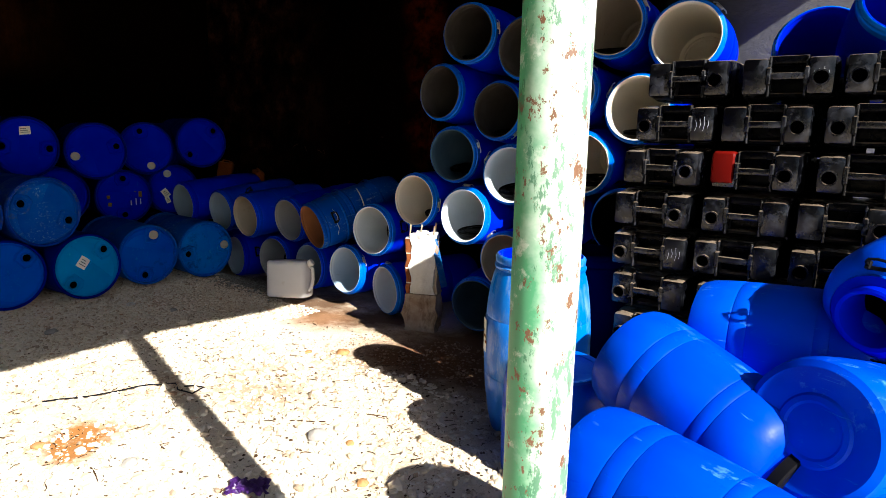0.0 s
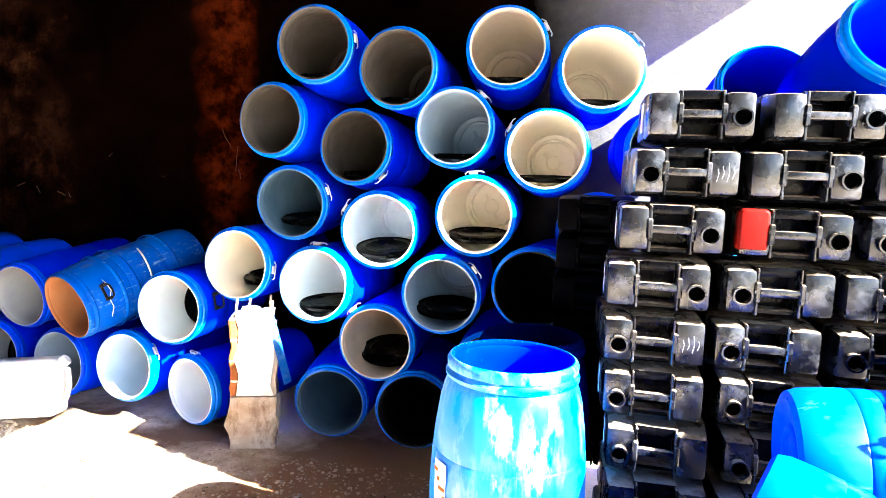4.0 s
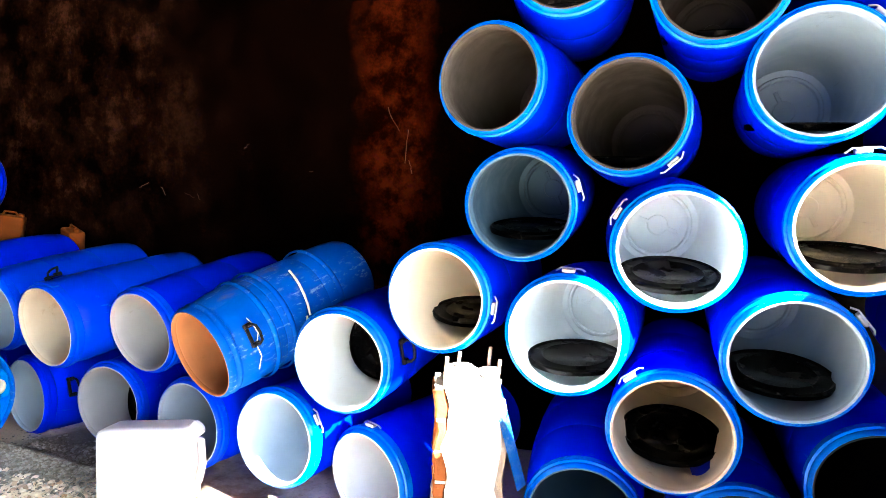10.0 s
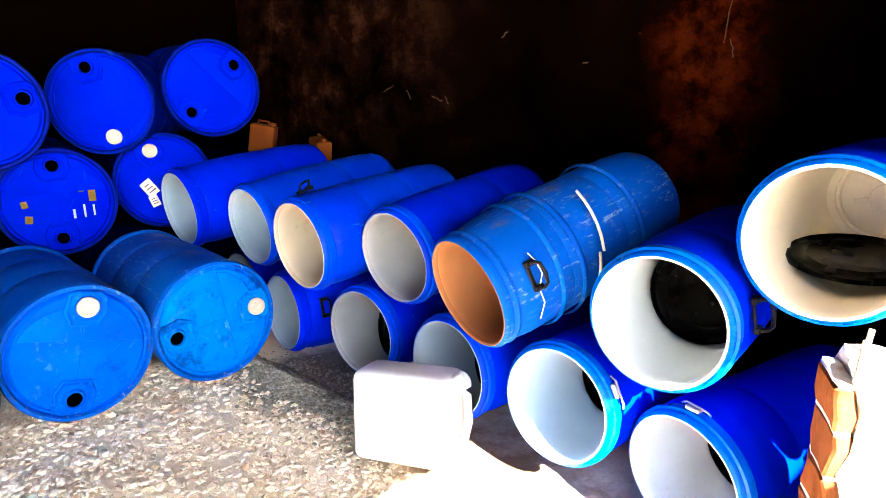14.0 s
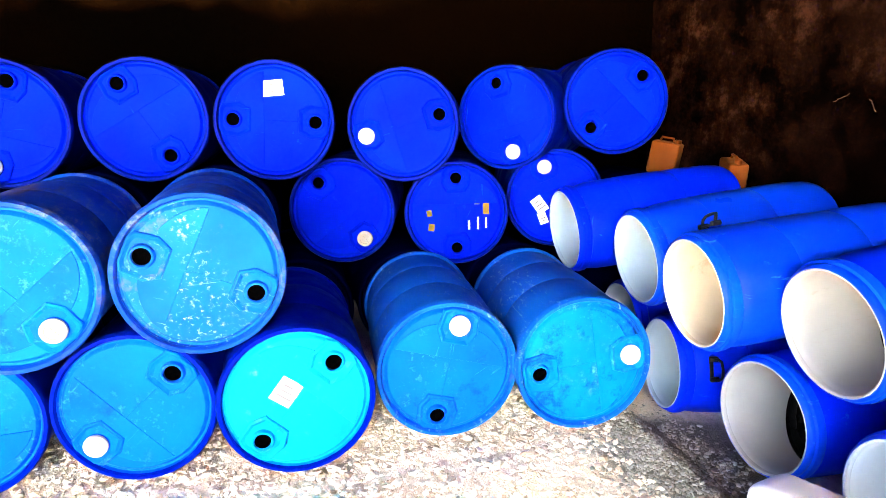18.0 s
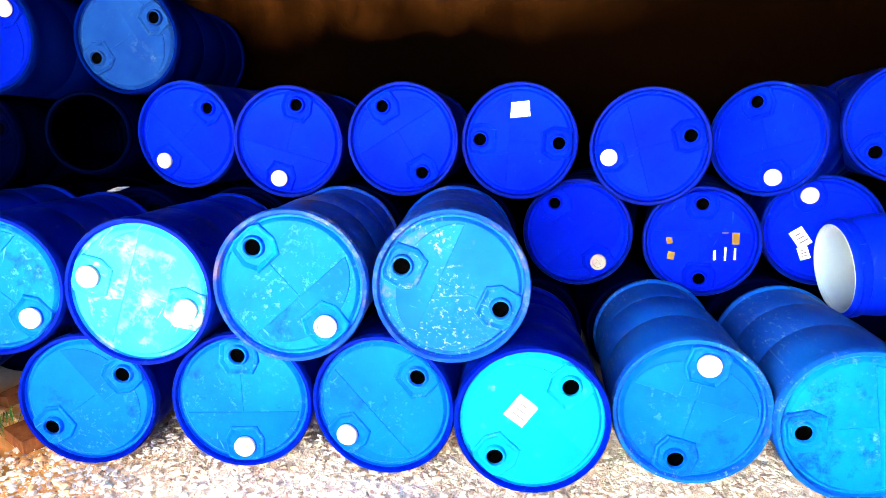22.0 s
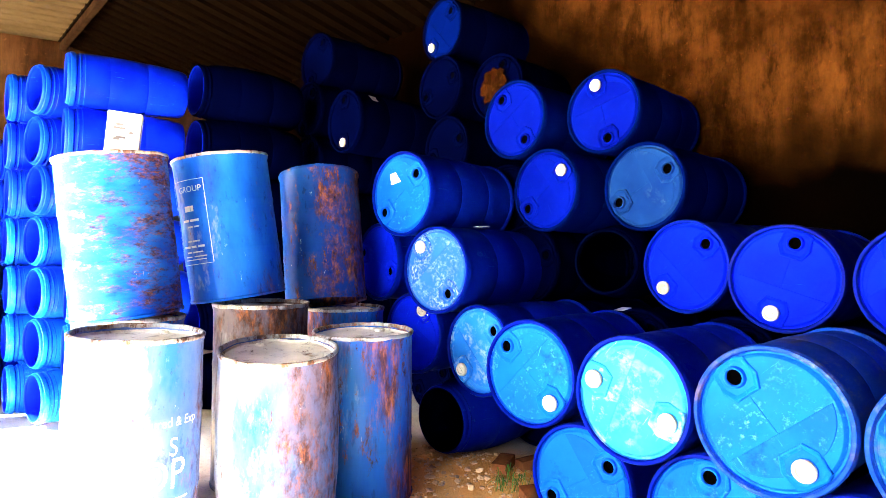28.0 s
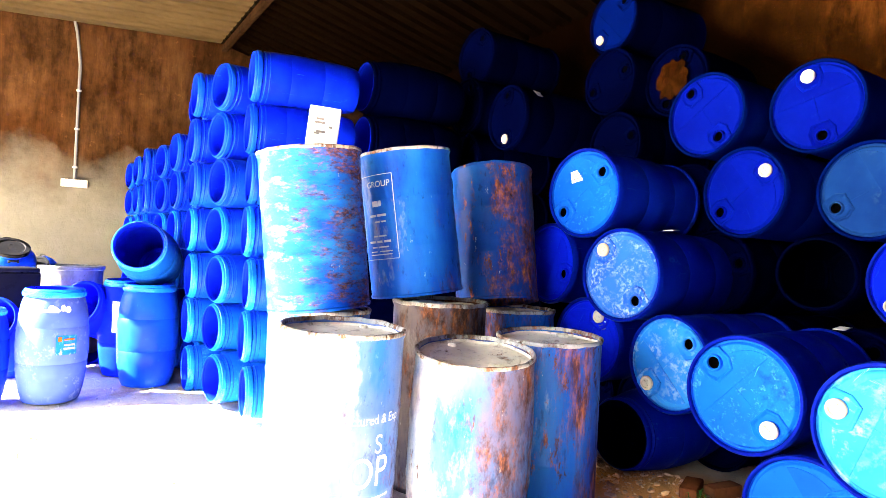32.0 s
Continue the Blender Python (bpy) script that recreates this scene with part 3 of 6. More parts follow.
def lathe(profile, segs=40, close=False):
    """Turn (radius, height) pairs about z."""
    bm = bmesh.new()
    rings = []
    for r, z in profile:
        if r < 1e-6:
            rings.append([bm.verts.new((0, 0, z))])
        else:
            rings.append([bm.verts.new((r * math.cos(TAU * i / segs), r * math.sin(TAU * i / segs), z)) for i in range(segs)])
    pairs = list(zip(rings, rings[1:])) + ([(rings[-1], rings[0])] if close else [])
    for a, b in pairs:
        for i in range(segs):
            j = (i + 1) % segs
            if len(a) == 1 and len(b) == 1:
                continue
            if len(a) == 1:
                bm.faces.new((a[0], b[i], b[j]))
            elif len(b) == 1:
                bm.faces.new((a[i], a[j], b[0]))
            else:
                bm.faces.new((a[i], a[j], b[j], b[i]))
    bmesh.ops.recalc_face_normals(bm, faces=bm.faces)
    return bm


def box(sx, sy, sz, at=(0, 0, 0), bevel=0.0, segs=2):
    bm = bmesh.new()
    bmesh.ops.create_cube(bm, size=1, matrix=Matrix.Translation(at) @ Matrix.Diagonal((sx, sy, sz, 1)))
    if bevel:
        bmesh.ops.bevel(bm, geom=bm.edges[:], offset=bevel, segments=segs, profile=0.6, affect="EDGES")
    return bm


def join(*bms):
    out = bms[0]
    for b in bms[1:]:
        me = bpy.data.meshes.new("joining")
        b.to_mesh(me)
        b.free()
        out.from_mesh(me)
        bpy.data.meshes.remove(me)
    return out


def tube(points, r, segs=8, cap=True):
    """A round bar along points."""
    bm = bmesh.new()
    pts = [Vector(p) for p in points]
    rings = []
    side = None
    for i, p in enumerate(pts):
        d = (pts[min(i + 1, len(pts) - 1)] - pts[max(i - 1, 0)]).normalized()
        a = d.orthogonal().normalized() if side is None else (side - d * side.dot(d)).normalized()
        side = a
        b = d.cross(a)
        rings.append([bm.verts.new(p + r * (math.cos(TAU * k / segs) * a + math.sin(TAU * k / segs) * b)) for k in range(segs)])
    for a, b in zip(rings, rings[1:]):
        for k in range(segs):
            bm.faces.new((a[k], a[(k + 1) % segs], b[(k + 1) % segs], b[k]))
    if cap:
        bm.faces.new(rings[0][::-1])
        bm.faces.new(rings[-1])
    bmesh.ops.recalc_face_normals(bm, faces=bm.faces)
    return bm


def facing(p, yaw, pitch=0.0, roll=0.0, length=0.0):
    """The pose of a lying thing whose far end (local z = length) has its centre at p and looks along yaw, pitch (degrees)."""
    y, q = radians(yaw), radians(pitch)
    n = Vector((math.cos(y) * math.cos(q), math.sin(y) * math.cos(q), math.sin(q)))
    r = (-n).cross(Vector((0, 0, 1))).normalized()
    u = n.cross(r)
    m = Matrix((r, u, n)).transposed().to_4x4()
    return Matrix.Translation(Vector(p) - n * length) @ m @ pose(0, 0, 0, 0, 0, roll)


CACHE = {}


def cached(key, make):
    """One mesh, shared by all alike parts."""
    if key not in CACHE:
        bm = make()
        bm.normal_update()
        for f in bm.faces:
            f.smooth = True
        for e in bm.edges:
            if len(e.link_faces) == 2 and e.calc_face_angle(0) > 0.6:
                e.smooth = False
        me = bpy.data.meshes.new(key)
        bm.to_mesh(me)
        bm.free()
        CACHE[key] = me
    return CACHE[key]


def shared(name, key, make, material, parent, m=None, label=""):
    me = cached(key, make)
    if not me.materials:
        me.materials.append(material)
    return part(name, me, material, parent, label, m)


# ---- ground, walls, roof ----
def ground_z(x, y):
    row = min(1, max(0, (y - 3.86) / 0.16)) * min(1, max(0, (x + 7.0) / 0.4))
    dip = -0.11 * min(1, max(0, (y - 2.3) / 1.2)) * max(row, min(1, max(0, (x + 5.4) / 0.8)))
    return dip + 0.10 * math.exp(-((x + 6.05) ** 2 + (y + 0.3) ** 2) / 0.28)


def ground_h(x, y):
    """The uneven earth's height inside the shed."""
    return ground_z(x, y) + 0.022 * noise.noise((x * 1.3, y * 1.3, 0)) + 0.012 * noise.noise((x * 5, y * 5, 3)) - 0.014


def ground():
    bm = bmesh.new()
    near = [(-9 + 0.09 * i) for i in range(134)]
    xs = [-70, -40, -20, -12] + near + [4.5, 8, 16, 40, 70]
    ys = [-70, -40, -20] + [(-10 + 0.09 * i) for i in range(174)] + [8, 16, 40, 70]
    grid = []
    for y in ys:
        row = []
        for x in xs:
            inside = -9 < x < 3.1 and -10 < y < 5.8
            z = ground_h(x, y) + 0.004 * noise.noise((x * 14, y * 14, 7)) if inside else ground_z(x, y) - 0.02
            row.append(bm.verts.new((x, y, z)))
        grid.append(row)
    for a, b in zip(grid, grid[1:]):
        for i in range(len(xs) - 1):
            bm.faces.new((a[i], a[i + 1], b[i + 1], b[i]))
    return tagged(part("ground", bm, EARTH), "bare sandy earth floor with gravel and reddish stains", "ground", kind="structure")


ground()
NORTH, WEST, SOUTH, EAVE = 5.2, -7.75, -9.2, 0.5
ROOF_Z = lambda x: 4.5 - 0.073 * x


def wall(name, a, b, z1, thick, material, label):
    (ax, ay), (bx, by) = a, b
    bm = box(abs(bx - ax) or thick, abs(by - ay) or thick, z1 + 0.3, ((ax + bx) / 2, (ay + by) / 2, (z1 - 0.3) / 2))
    return tagged(part(name, bm, material, smooth=False), label, "wall", kind="structure")


wall("wall_north", (WEST - 0.25, NORTH + 0.125), (4.0, NORTH + 0.125), 5.1, 0.25, WALL_NORTH, "wall with a rust-red stain, blackened for shade, pale concrete towards the open side")
wall("wall_west", (WEST - 0.125, SOUTH - 0.25), (WEST - 0.125, NORTH), 5.15, 0.25, WALL_WEST, "stained brown plaster wall behind the closed drums, with painted-in shade")
wall("wall_south", (WEST, SOUTH - 0.125), (3.0, SOUTH - 0.125), 5.1, 0.25, WALL_PALE, "patchy brown and grey plaster wall with a conduit")


RIDGE, RIDGE_Z = -5.0, 4.8


def roof():
    n = 160
    y0, y1 = SOUTH - 0.25, NORTH + 0.35
    ribs = [(y0 + 0.26 * i + dy, dz) for i in range(int((y1 - y0) / 0.26) + 1) for dy, dz in ((0.0, 0.0), (0.15, 0.0), (0.17, 0.055), (0.24, 0.055))]
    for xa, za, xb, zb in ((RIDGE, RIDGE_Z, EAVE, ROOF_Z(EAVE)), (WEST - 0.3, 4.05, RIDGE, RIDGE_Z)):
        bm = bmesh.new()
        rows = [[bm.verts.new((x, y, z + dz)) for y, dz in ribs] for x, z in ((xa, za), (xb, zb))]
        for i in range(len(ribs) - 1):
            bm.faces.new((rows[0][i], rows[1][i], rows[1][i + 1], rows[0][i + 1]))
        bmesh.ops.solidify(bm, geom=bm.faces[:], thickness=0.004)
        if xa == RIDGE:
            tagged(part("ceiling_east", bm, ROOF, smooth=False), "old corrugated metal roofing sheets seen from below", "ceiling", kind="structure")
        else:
            tagged(part("ceiling_west", bm, ROOF_UNLIT, smooth=False), "corrugated roofing sheets seen from below, blackened for shade", "ceiling", kind="structure")
    for x, z in ((RIDGE - 0.06, RIDGE_Z - 0.09), (-0.53, ROOF_Z(-0.53) - 0.12)):
        tagged(part("purlin", box(0.08, y1 - y0 - 0.6, 0.12, (0, 0, 0), 0.004), UNLIT_WOOD, m=pose(x, (y0 + y1) / 2, z)), "dark timber beam under the metal roof", "beam", "roof beams", "structure")
    # unseen sheet and lintel, added to block skylight and set the front shadow edge
    bm = bmesh.new()
    rows = [[bm.verts.new((0.30 + 0.012 * math.cos(math.pi * i), y0 + 0.3 + (y1 - y0 - 0.6) * i / n, z)) for i in range(n + 1)] for z in (3.20, ROOF_Z(0.3) - 0.02)]
    for i in range(n):
        bm.faces.new((rows[0][i], rows[0][i + 1], rows[1][i + 1], rows[1][i]))
    bmesh.ops.solidify(bm, geom=bm.faces[:], thickness=0.004)
    tagged(part("cladding", bm, ROOF, smooth=False), "unseen corrugated sheet above the open front, added to block skylight", "cladding", kind="structure")
    tagged(part("lintel", box(0.09, y1 - y0 - 0.6, 0.12, (0, 0, 0), 0.004), WOOD, m=pose(0.37, (y0 + y1) / 2, 3.24)), "unseen timber lintel added along the open front", "beam", kind="structure")


roof()


def green_pole():
    top = new("pole")
    top.matrix_basis = pose(-0.53, 1.08, 0)
    h = ROOF_Z(-0.53) - 0.2
    part("shaft", lathe([(0, -0.1), (0.066, -0.1), (0.066, 0.4), (0.0665, 1.2), (0.066, h), (0, h)], 32), GREEN, top)
    part("top_plate", box(0.16, 0.16, 0.012, (0, 0, h), 0.003), GREEN, top)
    return tagged(top, "round steel pole in chipped pale green paint", "pole")


green_pole()

# ---- plastic drums ----
DH, DR = 0.93, 0.29


def closed_shell():
    r = DR
    return lathe([(0, 0.012), (r - 0.05, 0.010), (r - 0.022, 0.0), (r - 0.004, 0.004), (r, 0.014), (r, 0.032), (r - 0.012, 0.045), (r - 0.012, 0.09), (r - 0.006, 0.24),
                  (r - 0.004, 0.30), (r - 0.008, 0.312), (r - 0.004, 0.324), (r - 0.002, 0.46), (r - 0.004, 0.60), (r - 0.008, 0.612), (r - 0.004, 0.624),
                  (r - 0.008, 0.78), (r - 0.016, 0.865), (r - 0.014, 0.882), (r, 0.890), (r, 0.918), (r - 0.006, DH), (r - 0.018, DH), (r - 0.024, 0.918)], 44)


def closed_head():
    r = DR
    return lathe([(r - 0.0235, 0.919), (r - 0.026, 0.903), (r - 0.034, 0.902), (r - 0.040, 0.912), (r - 0.047, 0.918), (0.12, 0.919), (0.0, 0.919)], 44)


def bung_pad():
    bm = bmesh.new()
    out = [(-0.085, -0.055), (-0.03, -0.085), (0.05, -0.075), (0.066, -0.045), (0.066, 0.045), (0.05, 0.075), (-0.03, 0.085), (-0.085, 0.055)]
    rings = []
    for k, z in ((1.0, -0.004), (0.95, 0.008), (0.88, 0.011), (0.80, 0.006), (0.72, 0.001)):
        rings.append([bm.verts.new((x * k, y * k, z)) for x, y in out])
    for a, b in zip(rings, rings[1:]):
        for i in range(8):
            bm.faces.new((a[i], a[(i + 1) % 8], b[(i + 1) % 8], b[i]))
    bm.faces.new(rings[-1])
    bmesh.ops.recalc_face_normals(bm, faces=bm.faces)
    return bm


def raised_half():
    """The half of the moulded head that stands a little higher, ending in a straight step."""
    bm = bmesh.new()
    n, rings = 24, []
    for k, z in ((1.0, 0.9185), (0.985, 0.9215), (0.5, 0.9217)):
        row = []
        for i in range(n + 1):
            a = radians(-78 + 156 * i / n)
            row.append(bm.verts.new((0.05 * (1 if k > 0.99 else 1.03) + (0.236 * k * math.cos(a) - 0.236 * math.cos(radians(78)) * k) * 0.78, 0.236 * k * math.sin(a), z)))
        rings.append(row)
    for a, b in zip(rings, rings[1:]):
        for i in range(n):
            bm.faces.new((a[i], a[i + 1], b[i + 1], b[i]))
    bm.faces.new(rings[-1])
    for a, b in zip(rings, rings[1:]):
        bm.faces.new((a[0], b[0], b[-1], a[-1]))
    bmesh.ops.recalc_face_normals(bm, faces=bm.faces)
    return bm


def neck():
    return lathe([(0.044, -0.002), (0.042, 0.014), (0.038, 0.020), (0.033, 0.020), (0.0305, 0.014), (0.0302, 0.004)], 24)


def well():
    return lathe([(0.0304, 0.0065), (0.02, 0.0055), (0, 0.0052)], 20)


def cap():
    bm = lathe([(0.0425, 0.010), (0.0425, 0.022), (0.037, 0.028), (0.028, 0.028), (0.025, 0.0215), (0, 0.0215)], 24)
    return join(bm, box(0.046, 0.008, 0.008, (0, 0, 0.023), 0.0015, 1), box(0.008, 0.046, 0.008, (0, 0, 0.023), 0.0015, 1))


def closed_drum(p, yaw=0.0, angle=90.0, bungs="ch", pitch=0.0, body=None, head=None, label="", rot=0.0, extras=(), rim=None):
    """A closed-head drum lying down, its head centred on p. angle: of the first bung; bungs: c a white cap, h an open hole."""
    body, head = body or DIM_BODY, head or BLUE_FACE
    top = new("plastic_drum")
    top.matrix_basis = facing(p, yaw, pitch, 0, DH)
    shared("body", "closed_shell", closed_shell, body, top, pose(0, 0, 0, 0, 0, rot))
    hd = shared("drum_head", "closed_head", closed_head, head, top, pose(0, 0, 0, 0, 0, rot))
    if head is not SHADE_BLUE:
        shared("mould_seam", "mould_seam", lambda: box(0.26, 0.004, 0.003, (0, 0, 0.9198), 0.0012, 1), head, hd, pose(0, 0, 0, 0, 0, angle - rot))
        shared("raised_half", "raised_half", raised_half, head, hd, pose(0, 0, 0, 0, 0, angle - rot))
    for i, kind in enumerate(bungs):
        a = angle + 180 * i
        m = pose(0, 0, 0.919, 0, 0, a) @ pose(0.195, 0, 0)
        shared("bung_housing", "bung_pad", bung_pad, head, top, m)
        nk = shared("bung_neck", "neck", neck, head, top, m)
        if kind == "c":
            shared("bung_cap", "cap", cap, CAPW, nk, None, "white plastic cap")
        else:
            shared("bung_well", "well", well, HOLE, nk, None, "black disc standing in for the open bung hole")
    if rim:
        shared("worn_rim", "worn_rim", lambda: lathe([(0.2905, 0.912), (0.2905, 0.919), (0.2845, 0.9312), (0.272, 0.9312), (0.2655, 0.919)], 44), rim, top, None, "worn, dirty rim")
    for name, mat, x, y, w, h, turn in extras:
        tag = part(name, box(w, h, 0.0016, (0, 0, 0)), mat, top, "", pose(x, y, 0.9205, 0, 0, turn), smooth=False)
        if mat is PAPER:
            for k in (-1, 0, 1):
                part("print_bar", box(w * (0.7 - 0.12 * (k + 1)), h * 0.07, 0.001, (-0.05 * w * k, h * 0.22 * k, 0.0015)), INK, tag, smooth=False)
    lab = label or {"ch": "blue plastic drum with one white cap and one open bung", "hh": "blue plastic drum with two open bung holes", "cc": "blue plastic drum with two white caps"}["ch" if bungs == "hc" else bungs]
    return tagged(top, lab, "drum", "closed drums in the stack")


OH = 0.95


def open_shell(mid):
    k = mid - 0.270
    prof = [(0, 0.02), (0.10, 0.02), (0.12, 0.008), (0.185, 0.0), (0.205, 0.006), (0.218, 0.03), (0.238, 0.11), (0.258, 0.25), (0.263, 0.33), (0.2595, 0.338), (0.2635, 0.346), (0.268, 0.42), (0.270, 0.48), (0.268, 0.56), (0.264, 0.63), (0.260, 0.638), (0.2615, 0.646), (0.257, 0.70),
            (0.243, 0.80), (0.232, 0.845), (0.224, 0.866), (0.217, 0.878), (0.227, 0.884), (0.229, 0.896), (0.219, 0.904), (0.215, 0.912)]
    return lathe([(r + (k * math.sin(math.pi * min(1, z / 0.87)) if 0.02 < z < 0.87 else 0), z) for r, z in prof], 44)


def open_rim():
    return lathe([(0.215, 0.910), (0.223, 0.914), (0.225, 0.934), (0.220, 0.944), (0.213, OH), (0.207, OH), (0.203, 0.946)], 44)


def open_lining(mid):
    k = mid - 0.270
    prof = [(0.2115, 0.9500), (0.2085, 0.9515), (0.203, 0.947), (0.2005, 0.938), (0.203, 0.930), (0.2005, 0.922), (0.202, 0.90), (0.208, 0.862), (0.229, 0.80), (0.248, 0.69), (0.258, 0.56), (0.260, 0.48), (0.258, 0.40), (0.248, 0.25), (0.228, 0.11), (0.208, 0.04), (0.192, 0.018),
            (0.165, 0.016), (0.158, 0.027), (0.148, 0.027), (0.142, 0.016), (0.10, 0.030), (0.09, 0.030), (0, 0.032)]
    return lathe([(r + (k * math.sin(math.pi * z / 0.87) if 0.03 < z < 0.86 else 0), z) for r, z in prof], 44)


def base_stamp():
    return join(box(0.02, 0.20, 0.008, (0, 0, 0.034), 0.003, 1), lathe([(0.05, 0.030), (0.047, 0.04), (0.02, 0.041), (0, 0.041)], 20))


def lock_ring():
    return lathe([(0.2275, 0.885), (0.233, 0.889), (0.235, 0.905), (0.233, 0.922), (0.2245, 0.926)], 44)


def neck_ring():
    return lathe([(0.224, 0.0), (0.233, 0.003), (0.2355, 0.008), (0.233, 0.013), (0.224, 0.016)], 36)


def lever():
    return join(box(0.05, 0.016, 0.028, (0, 0.243, 0.905), 0.004, 1), tube([(-0.05, 0.239, 0.897), (-0.03, 0.253, 0.90), (0.05, 0.251, 0.905), (0.062, 0.243, 0.905)], 0.004, 6))


def side_handle():
    pts = [(-0.045, 0.002, 0.016), (-0.047, 0.028, 0.006), (-0.036, 0.040, -0.004), (0.0, 0.043, -0.008), (0.036, 0.040, -0.004), (0.047, 0.028, 0.006), (0.045, 0.002, 0.016)]
    lugs = [box(0.022, 0.020, 0.040, (s * 0.045, 0.002, 0.012), 0.004, 1) for s in (-1, 1)]
    return join(tube(pts, 0.0065, 8), *lugs, box(0.085, 0.008, 0.018, (0, -0.001, 0.022), 0.003, 1))


def inner_lid():
    return lathe([(0, 0.0), (0.19, 0.0), (0.205, 0.006), (0.207, 0.022), (0.198, 0.028), (0.188, 0.020), (0.15, 0.018), (0.14, 0.024), (0.13, 0.018), (0, 0.018)], 36)


def open_drum(p, yaw=-90.0, pitch=0.0, lining=None, ring=None, clamp=None, lid=None, handle=None, body=None, rot=0.0, label="", group="open drums in the stack", mid=0.270):
    """An open-top drum, its mouth centred on p. clamp, handle: degrees about the axis; lid: (depth, lean, turn) of a black lid lying inside."""
    body, lining = body or BLUE, lining or WHITE_IN
    top = new("open_drum")
    top.matrix_basis = facing(p, yaw, pitch, 0, OH)
    shared("body", "open_shell%d" % round(mid * 1000), lambda: open_shell(mid), body, top, pose(0, 0, 0, 0, 0, rot))
    shared("rim", "open_rim", open_rim, ring or body, top)
    inner = shared("lining", "open_lining%d" % round(mid * 1000), lambda: open_lining(mid), lining, top, pose(0, 0, 0, 0, 0, rot), "" if lining is BLUE else "inner lining of another colour")
    if lining is not BLUE:
        shared("base_stamp", "base_stamp", base_stamp, lining, inner)
    if ring:
        rg = shared("locking_ring", "lock_ring", lock_ring, ring, top)
        if clamp is not None:
            shared("clamp_lever", "lever", lever, METAL, rg, pose(0, 0, 0, 0, 0, clamp), "steel clamp lever")
    if lid:
        depth, lean, turn, *about = lid
        shared("loose_lid", "inner_lid", inner_lid, LID, top, pose(0, 0, 0, 0, 0, about[0] if about else 0) @ pose(0, -0.150 if lean > 50 else -0.03, depth, -lean, turn * 10, 0) @ Matrix.Diagonal((0.97, 0.97, 1, 1)), "black plastic lid lying inside")
    if handle is not None:
        shared("side_handle", "side_handle", side_handle, BLACK, top, pose(0, 0, 0.80, 0, 0, handle) @ pose(0, 0.246, 0), "black side handle")
    return tagged(top, label or "blue open-top plastic drum with a pale lining, lying on its side", "drum", group)

# ---- the stack of open drums along the north wall ----
STACK = []


def girth(p):
    """Half the gap to the nearest neighbour in the stack, clamped so drums placed to fit the camera's view don't
    overlap.
    """
    gap = min(math.hypot(p[0] - q[0], p[2] - q[2]) for q in STACK if q != p)
    return round(max(0.226, min(0.258, gap / 2 - 0.009)), 3)


UPPER = [
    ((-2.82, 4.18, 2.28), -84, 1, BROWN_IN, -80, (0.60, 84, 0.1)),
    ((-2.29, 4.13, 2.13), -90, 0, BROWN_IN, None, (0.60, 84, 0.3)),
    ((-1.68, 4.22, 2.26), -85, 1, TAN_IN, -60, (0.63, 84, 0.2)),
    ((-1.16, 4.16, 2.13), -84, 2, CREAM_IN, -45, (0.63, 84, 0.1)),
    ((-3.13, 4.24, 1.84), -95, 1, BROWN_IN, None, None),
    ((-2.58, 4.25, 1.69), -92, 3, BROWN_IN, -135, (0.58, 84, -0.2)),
    ((-1.96, 4.18, 1.81), -90, 2, GREY_IN, -40, (0.58, 84, 0.3)),
    ((-1.43, 4.14, 1.69), -90, 2, CREAM_IN, 60, (0.58, 84, 0.1)),
    ((-0.78, 4.27, 1.72), -86, 0, TEAL_IN, None, None),
    ((-2.98, 4.23, 1.33), -87, -4, SLATE_IN, -70, (0.60, 86, 0.1)),
    ((-2.37, 4.13, 1.20), -83, -2, WHITE_IN, 60, (0.66, 80, -0.6)),
    ((-1.81, 4.14, 1.31), -88, -2, CREAM_IN, 5, (0.66, 84, 0.1)),
    ((-3.29, 4.12, 0.94), -92, 0, CREAM_IN, -95, (0.48, 82, 0.5)),
    ((-2.75, 4.07, 0.86), -91, 3, WHITE_IN, 0, (0.66, 82, -1.2)),
    ((-1.98, 4.10, 0.85), -87, -3, GREY_IN, -50, (0.66, 84, 0.2)),
    ((-2.35, 4.07, 0.54), -89, -2, TAN_IN, 40, (0.60, 78, 0.2)),
]
SHADED = [((-1.46, 4.06, 0.93), -95, 0, SHADE_IN), ((-2.66, 4.15, 0.12), -84, -4, SLATE_IN), ((-2.10, 4.05, 0.17), -85, 0, SHADE_IN), ((-1.68, 4.15, 0.42), -88, 0, SHADE_IN),
                           ((-1.52, 4.25, -0.10), -90, 0, SHADE_IN), ((-1.13, 4.3, 1.24), -90, 0, SHADE_IN), ((-0.90, 4.3, 0.85), -90, 0, SHADE_IN), ((-1.12, 4.3, 0.35), -90, 0, SHADE_IN), ((-0.60, 4.35, 1.20), -90, 0, SHADE_IN)]

